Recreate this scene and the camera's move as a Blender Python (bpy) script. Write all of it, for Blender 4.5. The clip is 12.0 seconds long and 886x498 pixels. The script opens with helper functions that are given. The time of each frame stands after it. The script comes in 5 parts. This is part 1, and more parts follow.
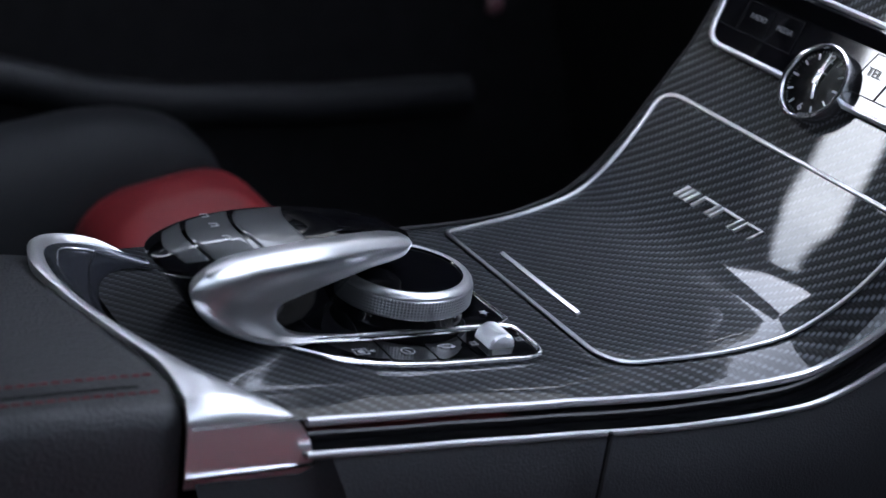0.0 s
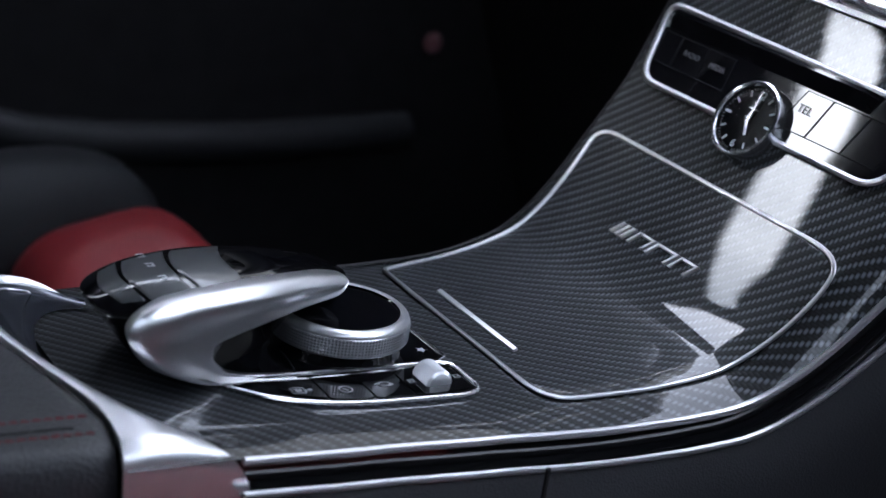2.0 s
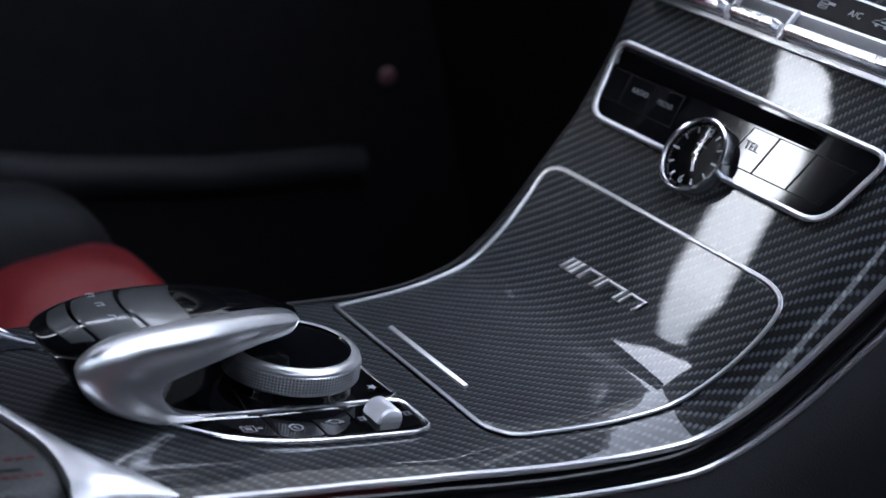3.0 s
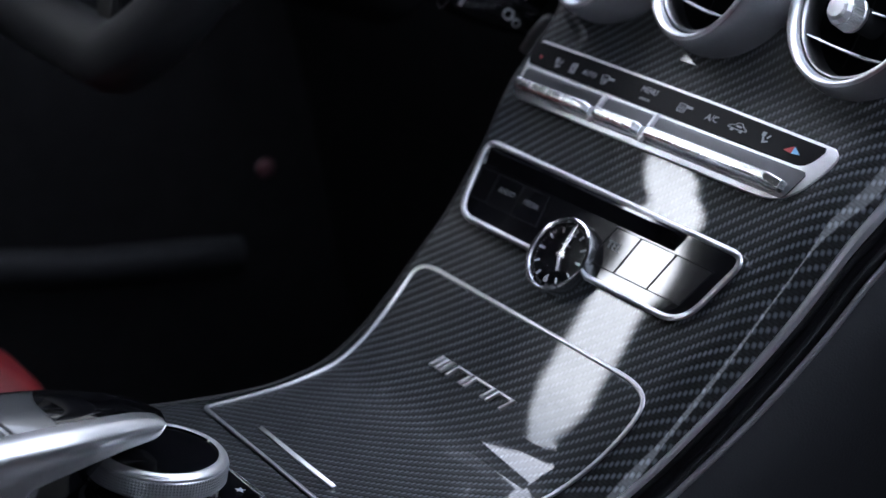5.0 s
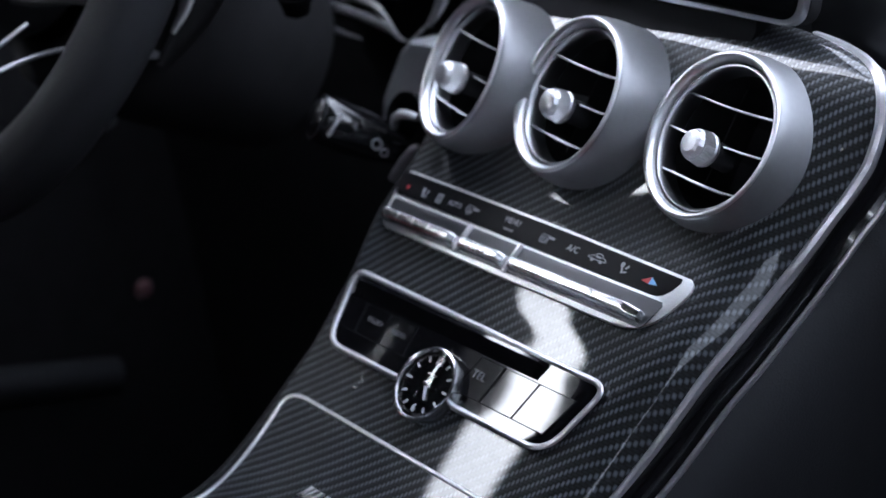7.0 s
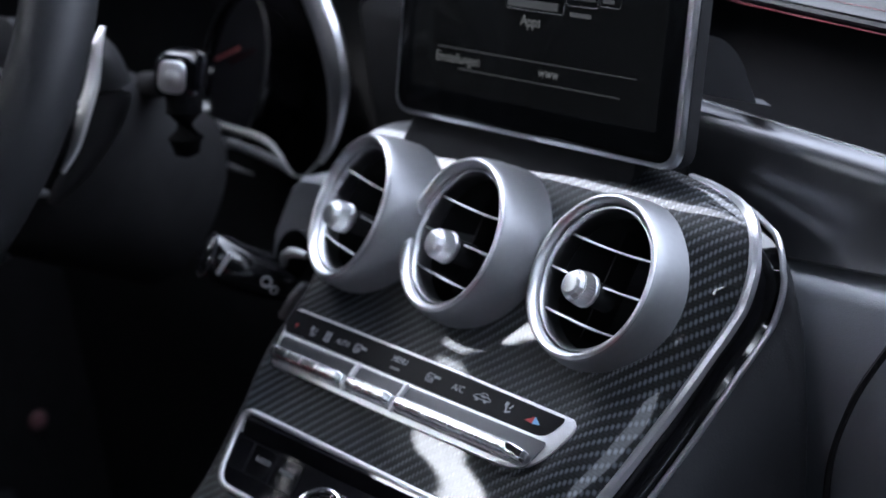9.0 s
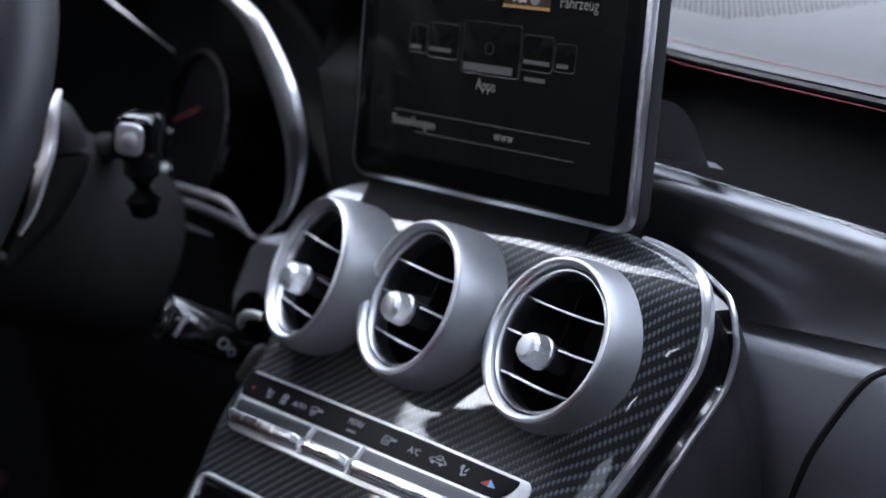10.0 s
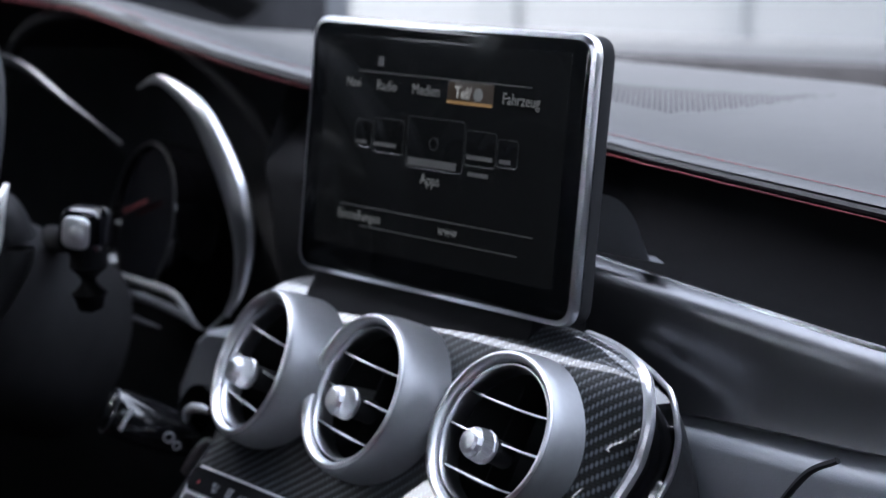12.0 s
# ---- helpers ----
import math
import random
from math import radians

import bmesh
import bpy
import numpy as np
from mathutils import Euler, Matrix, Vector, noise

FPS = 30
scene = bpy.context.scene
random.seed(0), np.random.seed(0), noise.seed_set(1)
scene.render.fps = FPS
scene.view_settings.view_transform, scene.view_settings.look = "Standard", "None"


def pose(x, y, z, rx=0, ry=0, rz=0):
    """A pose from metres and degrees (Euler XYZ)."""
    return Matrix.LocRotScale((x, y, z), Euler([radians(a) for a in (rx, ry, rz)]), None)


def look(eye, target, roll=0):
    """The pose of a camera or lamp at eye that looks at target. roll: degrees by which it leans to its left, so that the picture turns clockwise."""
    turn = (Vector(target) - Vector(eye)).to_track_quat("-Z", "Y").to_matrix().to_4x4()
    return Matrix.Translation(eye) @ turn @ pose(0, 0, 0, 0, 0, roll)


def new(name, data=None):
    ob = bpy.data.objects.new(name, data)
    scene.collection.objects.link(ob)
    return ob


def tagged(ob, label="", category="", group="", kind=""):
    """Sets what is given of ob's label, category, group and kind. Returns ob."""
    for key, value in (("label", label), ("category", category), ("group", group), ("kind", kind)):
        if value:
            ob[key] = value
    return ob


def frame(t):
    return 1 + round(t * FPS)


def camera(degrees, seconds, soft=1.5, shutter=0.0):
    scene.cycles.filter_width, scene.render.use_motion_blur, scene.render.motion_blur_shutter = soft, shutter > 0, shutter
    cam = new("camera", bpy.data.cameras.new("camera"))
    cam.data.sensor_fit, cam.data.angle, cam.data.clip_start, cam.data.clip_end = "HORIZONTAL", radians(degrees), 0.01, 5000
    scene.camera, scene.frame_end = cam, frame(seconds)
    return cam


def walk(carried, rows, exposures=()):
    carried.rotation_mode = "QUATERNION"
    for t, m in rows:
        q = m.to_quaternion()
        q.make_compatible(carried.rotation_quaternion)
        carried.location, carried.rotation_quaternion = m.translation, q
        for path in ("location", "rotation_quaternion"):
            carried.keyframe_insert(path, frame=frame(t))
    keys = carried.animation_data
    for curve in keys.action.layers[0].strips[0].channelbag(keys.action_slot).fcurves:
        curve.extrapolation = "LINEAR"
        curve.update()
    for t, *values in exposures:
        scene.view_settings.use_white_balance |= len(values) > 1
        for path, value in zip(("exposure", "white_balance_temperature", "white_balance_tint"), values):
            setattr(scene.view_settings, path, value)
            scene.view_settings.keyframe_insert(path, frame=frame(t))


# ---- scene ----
cam = camera(29.99, 12.0, soft=1.5)
cam.data.dof.use_dof = True
cam.data.dof.focus_distance = 0.755
cam.data.dof.aperture_fstop = 8.0
PATH = [
    (0.0, pose(0.5837, -0.4968, 0.8673, 61.960, 3.372, 61.837)),
    (0.5, pose(0.5840, -0.4968, 0.8668, 62.174, 3.293, 61.560)),
    (1.0, pose(0.5846, -0.4965, 0.8671, 62.388, 3.263, 61.055)),
    (1.5, pose(0.5856, -0.4959, 0.8680, 62.625, 3.079, 60.466)),
    (2.0, pose(0.5869, -0.4951, 0.8695, 63.069, 2.871, 59.887)),
    (2.5, pose(0.5886, -0.4940, 0.8715, 63.485, 2.667, 59.284)),
    (3.0, pose(0.5905, -0.4926, 0.8741, 64.027, 2.487, 58.474)),
    (5.0, pose(0.6001, -0.4857, 0.8876, 66.625, 1.274, 54.837)),
    (5.5, pose(0.6029, -0.4837, 0.8916, 67.396, 1.127, 53.906)),
    (6.0, pose(0.6057, -0.4817, 0.8957, 68.286, 0.806, 53.033)),
    (6.5, pose(0.6086, -0.4796, 0.8998, 69.132, 0.669, 52.097)),
    (7.0, pose(0.6116, -0.4776, 0.9040, 70.158, 0.461, 51.150)),
    (9.0, pose(0.6230, -0.4704, 0.9193, 74.106, -0.108, 48.085)),
    (9.5, pose(0.6256, -0.4690, 0.9225, 74.977, -0.157, 47.440)),
    (10.0, pose(0.6280, -0.4677, 0.9254, 75.925, -0.279, 46.912)),
    (10.5, pose(0.6303, -0.4667, 0.9278, 76.772, -0.349, 46.573)),
    (11.0, pose(0.6324, -0.4660, 0.9298, 77.649, -0.395, 46.194)),
    (11.5, pose(0.6342, -0.4655, 0.9312, 78.353, -0.412, 45.786)),
    (12.0, pose(0.6357, -0.4654, 0.9320, 78.829, -0.480, 45.447)),
]
walk(cam, PATH, [(0.0, 4.22, 6000, 12.5), (6.5, 4.12, 6000, 12.5), (9.5, 4.2, 6000, 12.5), (12.0, 4.12, 6000, 12.5)])

# ---- light: overcast daylight through the windows ----
world = bpy.data.worlds.new("sky")
scene.world = world
world.use_nodes = True
wn = world.node_tree.nodes
sky = wn.new("ShaderNodeTexSky")
sky.sky_type = "NISHITA"
sky.sun_disc = False
sky.sun_elevation = radians(42)
sky.sun_rotation = radians(218)
sky.air_density, sky.dust_density, sky.ozone_density = 1.0, 2.0, 1.0
cloud = wn.new("ShaderNodeHueSaturation")   # a thin white overcast over the blue
cloud.inputs["Saturation"].default_value = 0.30
world.node_tree.links.new(sky.outputs[0], cloud.inputs["Color"])
world.node_tree.links.new(cloud.outputs[0], wn["Background"].inputs[0])
wn["Background"].inputs[1].default_value = 0.15
sun_data = bpy.data.lights.new("sun", "SUN")
sun_data.energy, sun_data.angle, sun_data.color = 1.0, radians(20), (1.0, 0.96, 0.92)
sun = new("sun", sun_data)
sun.matrix_world = look((-3.0, -3.8, 5.0), (0, 0, 0.6))


# ---- materials ----
def mat(name, colour, rough=0.5, metal=0.0, coat=0.0, coat_rough=0.03, spec=0.5, noise_scale=0.0, noise_amt=0.0, bump=0.0,
        bump_scale=800.0, rough_var=0.0, emit=None, emit_strength=1.0):
    """A principled material with two scales of variation in tone and roughness and a fine relief."""
    m = bpy.data.materials.new(name)
    m.use_nodes = True
    nt = m.node_tree
    b = nt.nodes["Principled BSDF"]
    b.inputs["Base Color"].default_value = (*colour, 1)
    b.inputs["Roughness"].default_value = rough
    b.inputs["Metallic"].default_value = metal
    b.inputs["Coat Weight"].default_value = coat
    b.inputs["Coat Roughness"].default_value = coat_rough
    b.inputs["Specular IOR Level"].default_value = spec
    if emit:
        b.inputs["Emission Color"].default_value = (*emit, 1)
        b.inputs["Emission Strength"].default_value = emit_strength
    tc = nt.nodes.new("ShaderNodeTexCoord")
    if noise_amt or rough_var:
        n = nt.nodes.new("ShaderNodeTexNoise")
        n.inputs["Scale"].default_value = noise_scale or 30
        n.inputs["Detail"].default_value = 6
        nt.links.new(tc.outputs["Object"], n.inputs["Vector"])
        if noise_amt:
            mix = nt.nodes.new("ShaderNodeMix")
            mix.data_type = "RGBA"
            lo = tuple(max(0, c * (1 - noise_amt)) for c in colour)
            hi = tuple(min(1, c * (1 + noise_amt)) for c in colour)
            mix.inputs["A"].default_value, mix.inputs["B"].default_value = (*lo, 1), (*hi, 1)
            nt.links.new(n.outputs["Fac"], mix.inputs["Factor"])
            nt.links.new(mix.outputs["Result"], b.inputs["Base Color"])
        if rough_var:
            r = nt.nodes.new("ShaderNodeMapRange")
            r.inputs["To Min"].default_value, r.inputs["To Max"].default_value = max(0.01, rough - rough_var), rough + rough_var
            nt.links.new(n.outputs["Fac"], r.inputs["Value"])
            nt.links.new(r.outputs["Result"], b.inputs["Roughness"])
    if bump:
        v = nt.nodes.new("ShaderNodeTexVoronoi")
        v.inputs["Scale"].default_value = bump_scale
        nt.links.new(tc.outputs["Object"], v.inputs["Vector"])
        bp = nt.nodes.new("ShaderNodeBump")
        bp.inputs["Strength"].default_value = bump
        bp.inputs["Distance"].default_value = 0.0006
        nt.links.new(v.outputs["Distance"], bp.inputs["Height"])
        nt.links.new(bp.outputs["Normal"], b.inputs["Normal"])
    return m


def carbon_material(name, cell, stripe, bright):
    """Twill-woven carbon fibre under clear lacquer. The weave lies on the UV map, which is in metres."""
    m = bpy.data.materials.new(name)
    m.use_nodes = True
    nt = m.node_tree
    b = nt.nodes["Principled BSDF"]

    def math_node(op, a, c=None, d=None):
        n = nt.nodes.new("ShaderNodeMath")
        n.operation = op
        for k, value in enumerate((a, c, d)):
            if value is None:
                continue
            if isinstance(value, (int, float)):
                n.inputs[k].default_value = value
            else:
                nt.links.new(value, n.inputs[k])
        return n.outputs[0]

    uv = nt.nodes.new("ShaderNodeUVMap")
    uv.uv_map = "weave"
    sep = nt.nodes.new("ShaderNodeSeparateXYZ")
    nt.links.new(uv.outputs[0], sep.inputs[0])
    # two-over, two-under twill: each tow shows as a float two cells long, stepped by one cell from row to row
    u, v = math_node("DIVIDE", sep.outputs[0], cell), math_node("DIVIDE", sep.outputs[1], cell)
    fu, fv = math_node("FRACT", u), math_node("FRACT", v)
    k = math_node("WRAP", math_node("SUBTRACT", math_node("FLOOR", u), math_node("FLOOR", v)), 4.0, 0.0)
    warp = math_node("LESS_THAN", k, 1.5)
    p_warp = math_node("MULTIPLY", math_node("SUBTRACT", math_node("ADD", k, 1.0), math_node("ADD", fv, 0.0)), 0.5)
    p_weft = math_node("MULTIPLY", math_node("ADD", math_node("SUBTRACT", k, 2.0), fu), 0.5)

    def arch(q, power):
        return math_node("POWER", math_node("MAXIMUM", math_node("SINE", math_node("MULTIPLY", q, math.pi)), 0.0), power)

    h_warp = math_node("MULTIPLY", arch(p_warp, 0.90), arch(fu, 0.85))
    h_weft = math_node("MULTIPLY", arch(p_weft, 0.90), arch(fv, 0.85))
    height = math_node("ADD", math_node("MULTIPLY", warp, h_warp), math_node("MULTIPLY", math_node("SUBTRACT", 1.0, warp), h_weft))
    shade = math_node("ADD", math_node("MULTIPLY", warp, h_warp), math_node("MULTIPLY", math_node("SUBTRACT", 1.0, warp), math_node("MULTIPLY", h_weft, stripe)))
    tone = nt.nodes.new("ShaderNodeMix")
    tone.data_type = "RGBA"
    tone.inputs["A"].default_value = (0.0025, 0.0027, 0.003, 1)
    tone.inputs["B"].default_value = (bright * 0.90, bright * 0.98, bright * 1.10, 1)
    nz = nt.nodes.new("ShaderNodeTexNoise")
    nz.inputs["Scale"].default_value = 60
    nz.inputs["Detail"].default_value = 4
    tc = nt.nodes.new("ShaderNodeTexCoord")
    nt.links.new(tc.outputs["Object"], nz.inputs["Vector"])
    fac = math_node("MULTIPLY", shade, math_node("ADD", nz.outputs["Fac"], 0.45))
    nt.links.new(fac, tone.inputs["Factor"])
    nt.links.new(tone.outputs["Result"], b.inputs["Base Color"])
    bp = nt.nodes.new("ShaderNodeBump")
    bp.inputs["Strength"].default_value = 0.35
    bp.inputs["Distance"].default_value = 0.0004
    nt.links.new(height, bp.inputs["Height"])
    nt.links.new(bp.outputs["Normal"], b.inputs["Normal"])
    b.inputs["Roughness"].default_value = 0.42
    b.inputs["Metallic"].default_value = 0.0
    b.inputs["Specular IOR Level"].default_value = 0.22
    b.inputs["Coat Weight"].default_value = 0.95
    b.inputs["Coat IOR"].default_value = 1.47
    b.inputs["Coat Roughness"].default_value = 0.025
    return m


CARBON = carbon_material("carbon_fibre", 0.00184, 0.06, 0.120)
CHROME = mat("chrome", (0.80, 0.81, 0.83), 0.20, 1.0, rough_var=0.05, noise_scale=40)
SATIN = mat("satin_aluminium", (0.60, 0.61, 0.63), 0.30, 1.0, rough_var=0.05, noise_scale=90, bump=0.03, bump_scale=3000)
FRAME_SILVER = mat("polished_silver_frame", (0.86, 0.865, 0.88), 0.40, 0.9, noise_scale=400, noise_amt=0.05, bump=0.02, bump_scale=3000)
MATT_SILVER = mat("matt_silver_paint", (0.325, 0.332, 0.342), 0.48, 0.75, noise_scale=300, noise_amt=0.06, bump=0.03, bump_scale=4000)
BRIGHT_SILVER = mat("bright_silver", (0.80, 0.805, 0.82), 0.36, 1.0, rough_var=0.05, noise_scale=120)
BLACK_GLOSS = mat("black_lacquer", (0.004, 0.004, 0.005), 0.06, coat=0.85, spec=0.25, rough_var=0.03, noise_scale=25)
STRIP_BLACK = mat("low_glare_black", (0.006, 0.006, 0.007), 0.30, spec=0.10, rough_var=0.03, noise_scale=25)
SMOKED = mat("smoked_grey_lacquer", (0.060, 0.064, 0.067), 0.34, coat=0.95, coat_rough=0.05, spec=0.5, noise_scale=20, noise_amt=0.1)
BLACK_PLASTIC = mat("black_plastic", (0.010, 0.010, 0.011), 0.55, spec=0.3, noise_scale=60, noise_amt=0.2, bump=0.1, bump_scale=1500)
# black raised a little, so that its colour carries some lens haze
DARK_VOID = mat("black_fabric_lining", (0.022, 0.022, 0.0235), 0.9, spec=0.1, noise_scale=40, noise_amt=0.3)
LEATHER = mat("black_leather", (0.026, 0.027, 0.030), 0.50, spec=0.35, noise_scale=18, noise_amt=0.15, bump=0.22, bump_scale=900, rough_var=0.06)
DASH_SKIN = mat("dash_skin", (0.019, 0.020, 0.022), 0.45, noise_scale=14, noise_amt=0.12, bump=0.15, bump_scale=1100, rough_var=0.05)
RED_LEATHER = mat("red_leather", (0.27, 0.024, 0.028), 0.5, noise_scale=18, noise_amt=0.12, bump=0.2, bump_scale=900)
RED_THREAD = mat("red_thread", (0.17, 0.016, 0.026), 0.7, noise_scale=900, noise_amt=0.3)
DARK_METAL = mat("dark_brushed_metal", (0.095, 0.097, 0.104), 0.33, 0.9, rough_var=0.06, noise_scale=50)
INKY_METAL = mat("inky_blue_metal", (0.060, 0.066, 0.085), 0.25, 0.7, coat=0.4, rough_var=0.05, noise_scale=50)
WHITE_PRINT = mat("white_print", (0.62, 0.63, 0.65), 0.5, noise_scale=400, noise_amt=0.1)
GREY_PRINT = mat("grey_print", (0.16, 0.165, 0.17), 0.5, noise_scale=400, noise_amt=0.1)
RED_PRINT = mat("red_print", (0.45, 0.04, 0.04), 0.5, noise_scale=400, noise_amt=0.1)
BLUE_PRINT = mat("blue_print", (0.20, 0.42, 0.70), 0.5, noise_scale=400, noise_amt=0.1)
ICON_PRINT = mat("pale_icon_print", (0.30, 0.305, 0.32), 0.5, noise_scale=400, noise_amt=0.1)
SEAT_BLACK = mat("black_seat_leather", (0.024, 0.0255, 0.028), 0.60, spec=0.3, noise_scale=18, noise_amt=0.15, bump=0.2, bump_scale=900)
# dash skin in a much paler grey: the light on it is in the colour
LIT_SKIN = mat("lit_grey_dash_skin", (0.165, 0.172, 0.188), 0.42, noise_scale=14, noise_amt=0.12, bump=0.15, bump_scale=1100, rough_var=0.05)
ARM_SATIN = mat("satin_arm_silver", (0.70, 0.705, 0.72), 0.33, 1.0, rough_var=0.04, noise_scale=60)
REST_LEATHER = mat("armrest_leather", (0.036, 0.0375, 0.041), 0.42, spec=0.6, noise_scale=18, noise_amt=0.18, bump=0.6, bump_scale=700, rough_var=0.08)
# also lifted above its own black for haze in the dark parts
MATT_BLACK = mat("matt_black", (0.014, 0.014, 0.015), 0.95, spec=0.1, noise_scale=40, noise_amt=0.3)
BLACK_FLOCK = mat("black_flock", (0.0045, 0.0045, 0.0050), 1.0, spec=0.05, noise_scale=40, noise_amt=0.3)
FOB_BLACK = mat("glossy_black_plastic", (0.008, 0.008, 0.009), 0.12, spec=0.5, coat=0.5, noise_scale=80, noise_amt=0.2)
TINTED = mat("tinted_glass", (0.02, 0.02, 0.022), 0.06)
tint_nodes = TINTED.node_tree
clear = tint_nodes.nodes.new("ShaderNodeBsdfTransparent")
clear.inputs[0].default_value = (0.010, 0.010, 0.011, 1)
tint_mix = tint_nodes.nodes.new("ShaderNodeMixShader")
tint_mix.inputs[0].default_value = 0.05
tint_nodes.links.new(clear.outputs[0], tint_mix.inputs[1])
tint_nodes.links.new(tint_nodes.nodes["Principled BSDF"].outputs[0], tint_mix.inputs[2])
tint_nodes.links.new(tint_mix.outputs[0], tint_nodes.nodes["Material Output"].inputs[0])
CLEAR_GLASS = mat("clear_glass", (0.8, 0.8, 0.8), 0.03)
glass_nodes = CLEAR_GLASS.node_tree
glass_clear = glass_nodes.nodes.new("ShaderNodeBsdfTransparent")
glass_gloss = glass_nodes.nodes.new("ShaderNodeBsdfGlossy")
glass_gloss.inputs["Roughness"].default_value = 0.03
glass_mix = glass_nodes.nodes.new("ShaderNodeMixShader")
glass_mix.inputs[0].default_value = 0.06
glass_nodes.links.new(glass_clear.outputs[0], glass_mix.inputs[1])
glass_nodes.links.new(glass_gloss.outputs[0], glass_mix.inputs[2])
glass_nodes.links.new(glass_mix.outputs[0], glass_nodes.nodes["Material Output"].inputs[0])
SHELL_GREY = mat("dark_grey_shell", (0.085, 0.088, 0.095), 0.45, noise_scale=60, noise_amt=0.15, bump=0.08, bump_scale=1500)
EDGE_SILVER = mat("bright_edge_silver", (0.60, 0.60, 0.62), 0.32, 0.80, noise_scale=80, noise_amt=0.05)
KNOB_SILVER = mat("pale_knob_silver", (0.86, 0.86, 0.88), 0.34, 0.85, noise_scale=120, noise_amt=0.03)
ROCKER_SILVER = mat("polished_rocker_silver", (0.90, 0.905, 0.92), 0.25, 1.0, rough_var=0.05, noise_scale=120)
FACET_SILVER = mat("polished_knob_silver", (0.80, 0.80, 0.82), 0.42, 1.0, rough_var=0.04, noise_scale=120)
SCREEN_GLASS = mat("screen_glass", (0.004, 0.0045, 0.005), 0.10, noise_scale=20, rough_var=0.03, spec=0.4)
# tone includes the same small lift for haze
HEADLINER = mat("headliner_cloth", (0.030, 0.030, 0.032), 0.9, noise_scale=200, noise_amt=0.2, bump=0.2, bump_scale=1500)
SCREEN_TEXT = mat("screen_text_light", (0.02, 0.02, 0.02), 0.4, emit=(0.62, 0.64, 0.62), emit_strength=0.0085)
SCREEN_BRIGHT = mat("screen_bright_light", (0.02, 0.02, 0.02), 0.4, emit=(0.70, 0.70, 0.66), emit_strength=0.028)
SCREEN_SELECT = mat("screen_select_light", (0.01, 0.01, 0.01), 0.3, emit=(0.42, 0.30, 0.18), emit_strength=0.0028)
SCREEN_DIM = mat("screen_line_light", (0.02, 0.02, 0.02), 0.4, emit=(0.5, 0.52, 0.52), emit_strength=0.0042)
SCREEN_FAINT = mat("screen_faint_light", (0.01, 0.01, 0.01), 0.4, emit=(0.5, 0.52, 0.52), emit_strength=0.0018)
SCREEN_CARD = mat("screen_card_light", (0.004, 0.0045, 0.005), 0.10, spec=0.4, emit=(0.4, 0.42, 0.44), emit_strength=0.0003)
SCREEN_GLOW = mat("screen_backlight", (0.004, 0.0045, 0.005), 0.10, spec=0.4, emit=(0.4, 0.42, 0.43), emit_strength=0.0004)
SCREEN_AMBER = mat("screen_amber_light", (0.02, 0.015, 0.01), 0.4, emit=(0.62, 0.36, 0.14), emit_strength=0.020)
PINK_LAMP = mat("door_reflector_plastic", (0.20, 0.09, 0.10), 0.3, coat=0.6, noise_scale=200, noise_amt=0.1)
# both wall materials emit a little, in place of daylight falling on the wall
GLOWING_WALL = mat("glowing_pale_wall", (0.062, 0.065, 0.066), 0.8, noise_scale=0.6, noise_amt=0.04, emit=(0.72, 0.75, 0.76), emit_strength=0.0082)
GLOWING_BAND = mat("glowing_grey_band", (0.055, 0.0585, 0.060), 0.8, noise_scale=0.6, noise_amt=0.04, emit=(0.66, 0.70, 0.71), emit_strength=0.0074)
FLOOR_GREY = mat("asphalt", (0.050, 0.051, 0.052), 0.7, noise_scale=1.5, noise_amt=0.15)


# ---- the run of the console: a line across its length, in y and z, by its length s ----
RUN = [(-0.440, 0.549), (-0.380, 0.537), (-0.319, 0.5223), (-0.258, 0.5054), (-0.2073, 0.4930), (-0.1668, 0.4848), (-0.1366, 0.4800),
       (-0.1065, 0.4775), (-0.0816, 0.4790), (-0.0621, 0.4872), (-0.0428, 0.5003), (-0.0254, 0.5153), (0.0042, 0.5437),
       (0.0288, 0.5713), (0.0502, 0.5970), (0.0764, 0.6216), (0.0940, 0.6395), (0.1030, 0.6530), (0.1120, 0.6690), (0.1260, 0.6930),
       (0.1370, 0.7085), (0.1500, 0.7195), (0.1680, 0.7275)]
RUN_P = np.array(RUN)
RUN_S = np.r_[0, np.cumsum(np.hypot(*np.diff(RUN_P, axis=0).T))]
RUN_M = np.gradient(RUN_P, RUN_S, axis=0)


def run_at(s):
    """Place and unit heading of the console's line at s, in y and z."""
    c = min(max(s, RUN_S[0]), RUN_S[-1])
    i = int(min(max(np.searchsorted(RUN_S, c) - 1, 0), len(RUN_S) - 2))
    h = RUN_S[i + 1] - RUN_S[i]
    u = (c - RUN_S[i]) / h
    p = ((2*u**3 - 3*u**2 + 1) * RUN_P[i] + (u**3 - 2*u**2 + u) * h * RUN_M[i] + (-2*u**3 + 3*u**2) * RUN_P[i + 1]
         + (u**3 - u**2) * h * RUN_M[i + 1])
    d = ((6*u*u - 6*u) * RUN_P[i] + (3*u*u - 4*u + 1) * h * RUN_M[i] + (6*u - 6*u*u) * RUN_P[i + 1] + (3*u*u - 2*u) * h * RUN_M[i + 1])
    d = d / np.hypot(*d)
    return p + d * (s - c), d


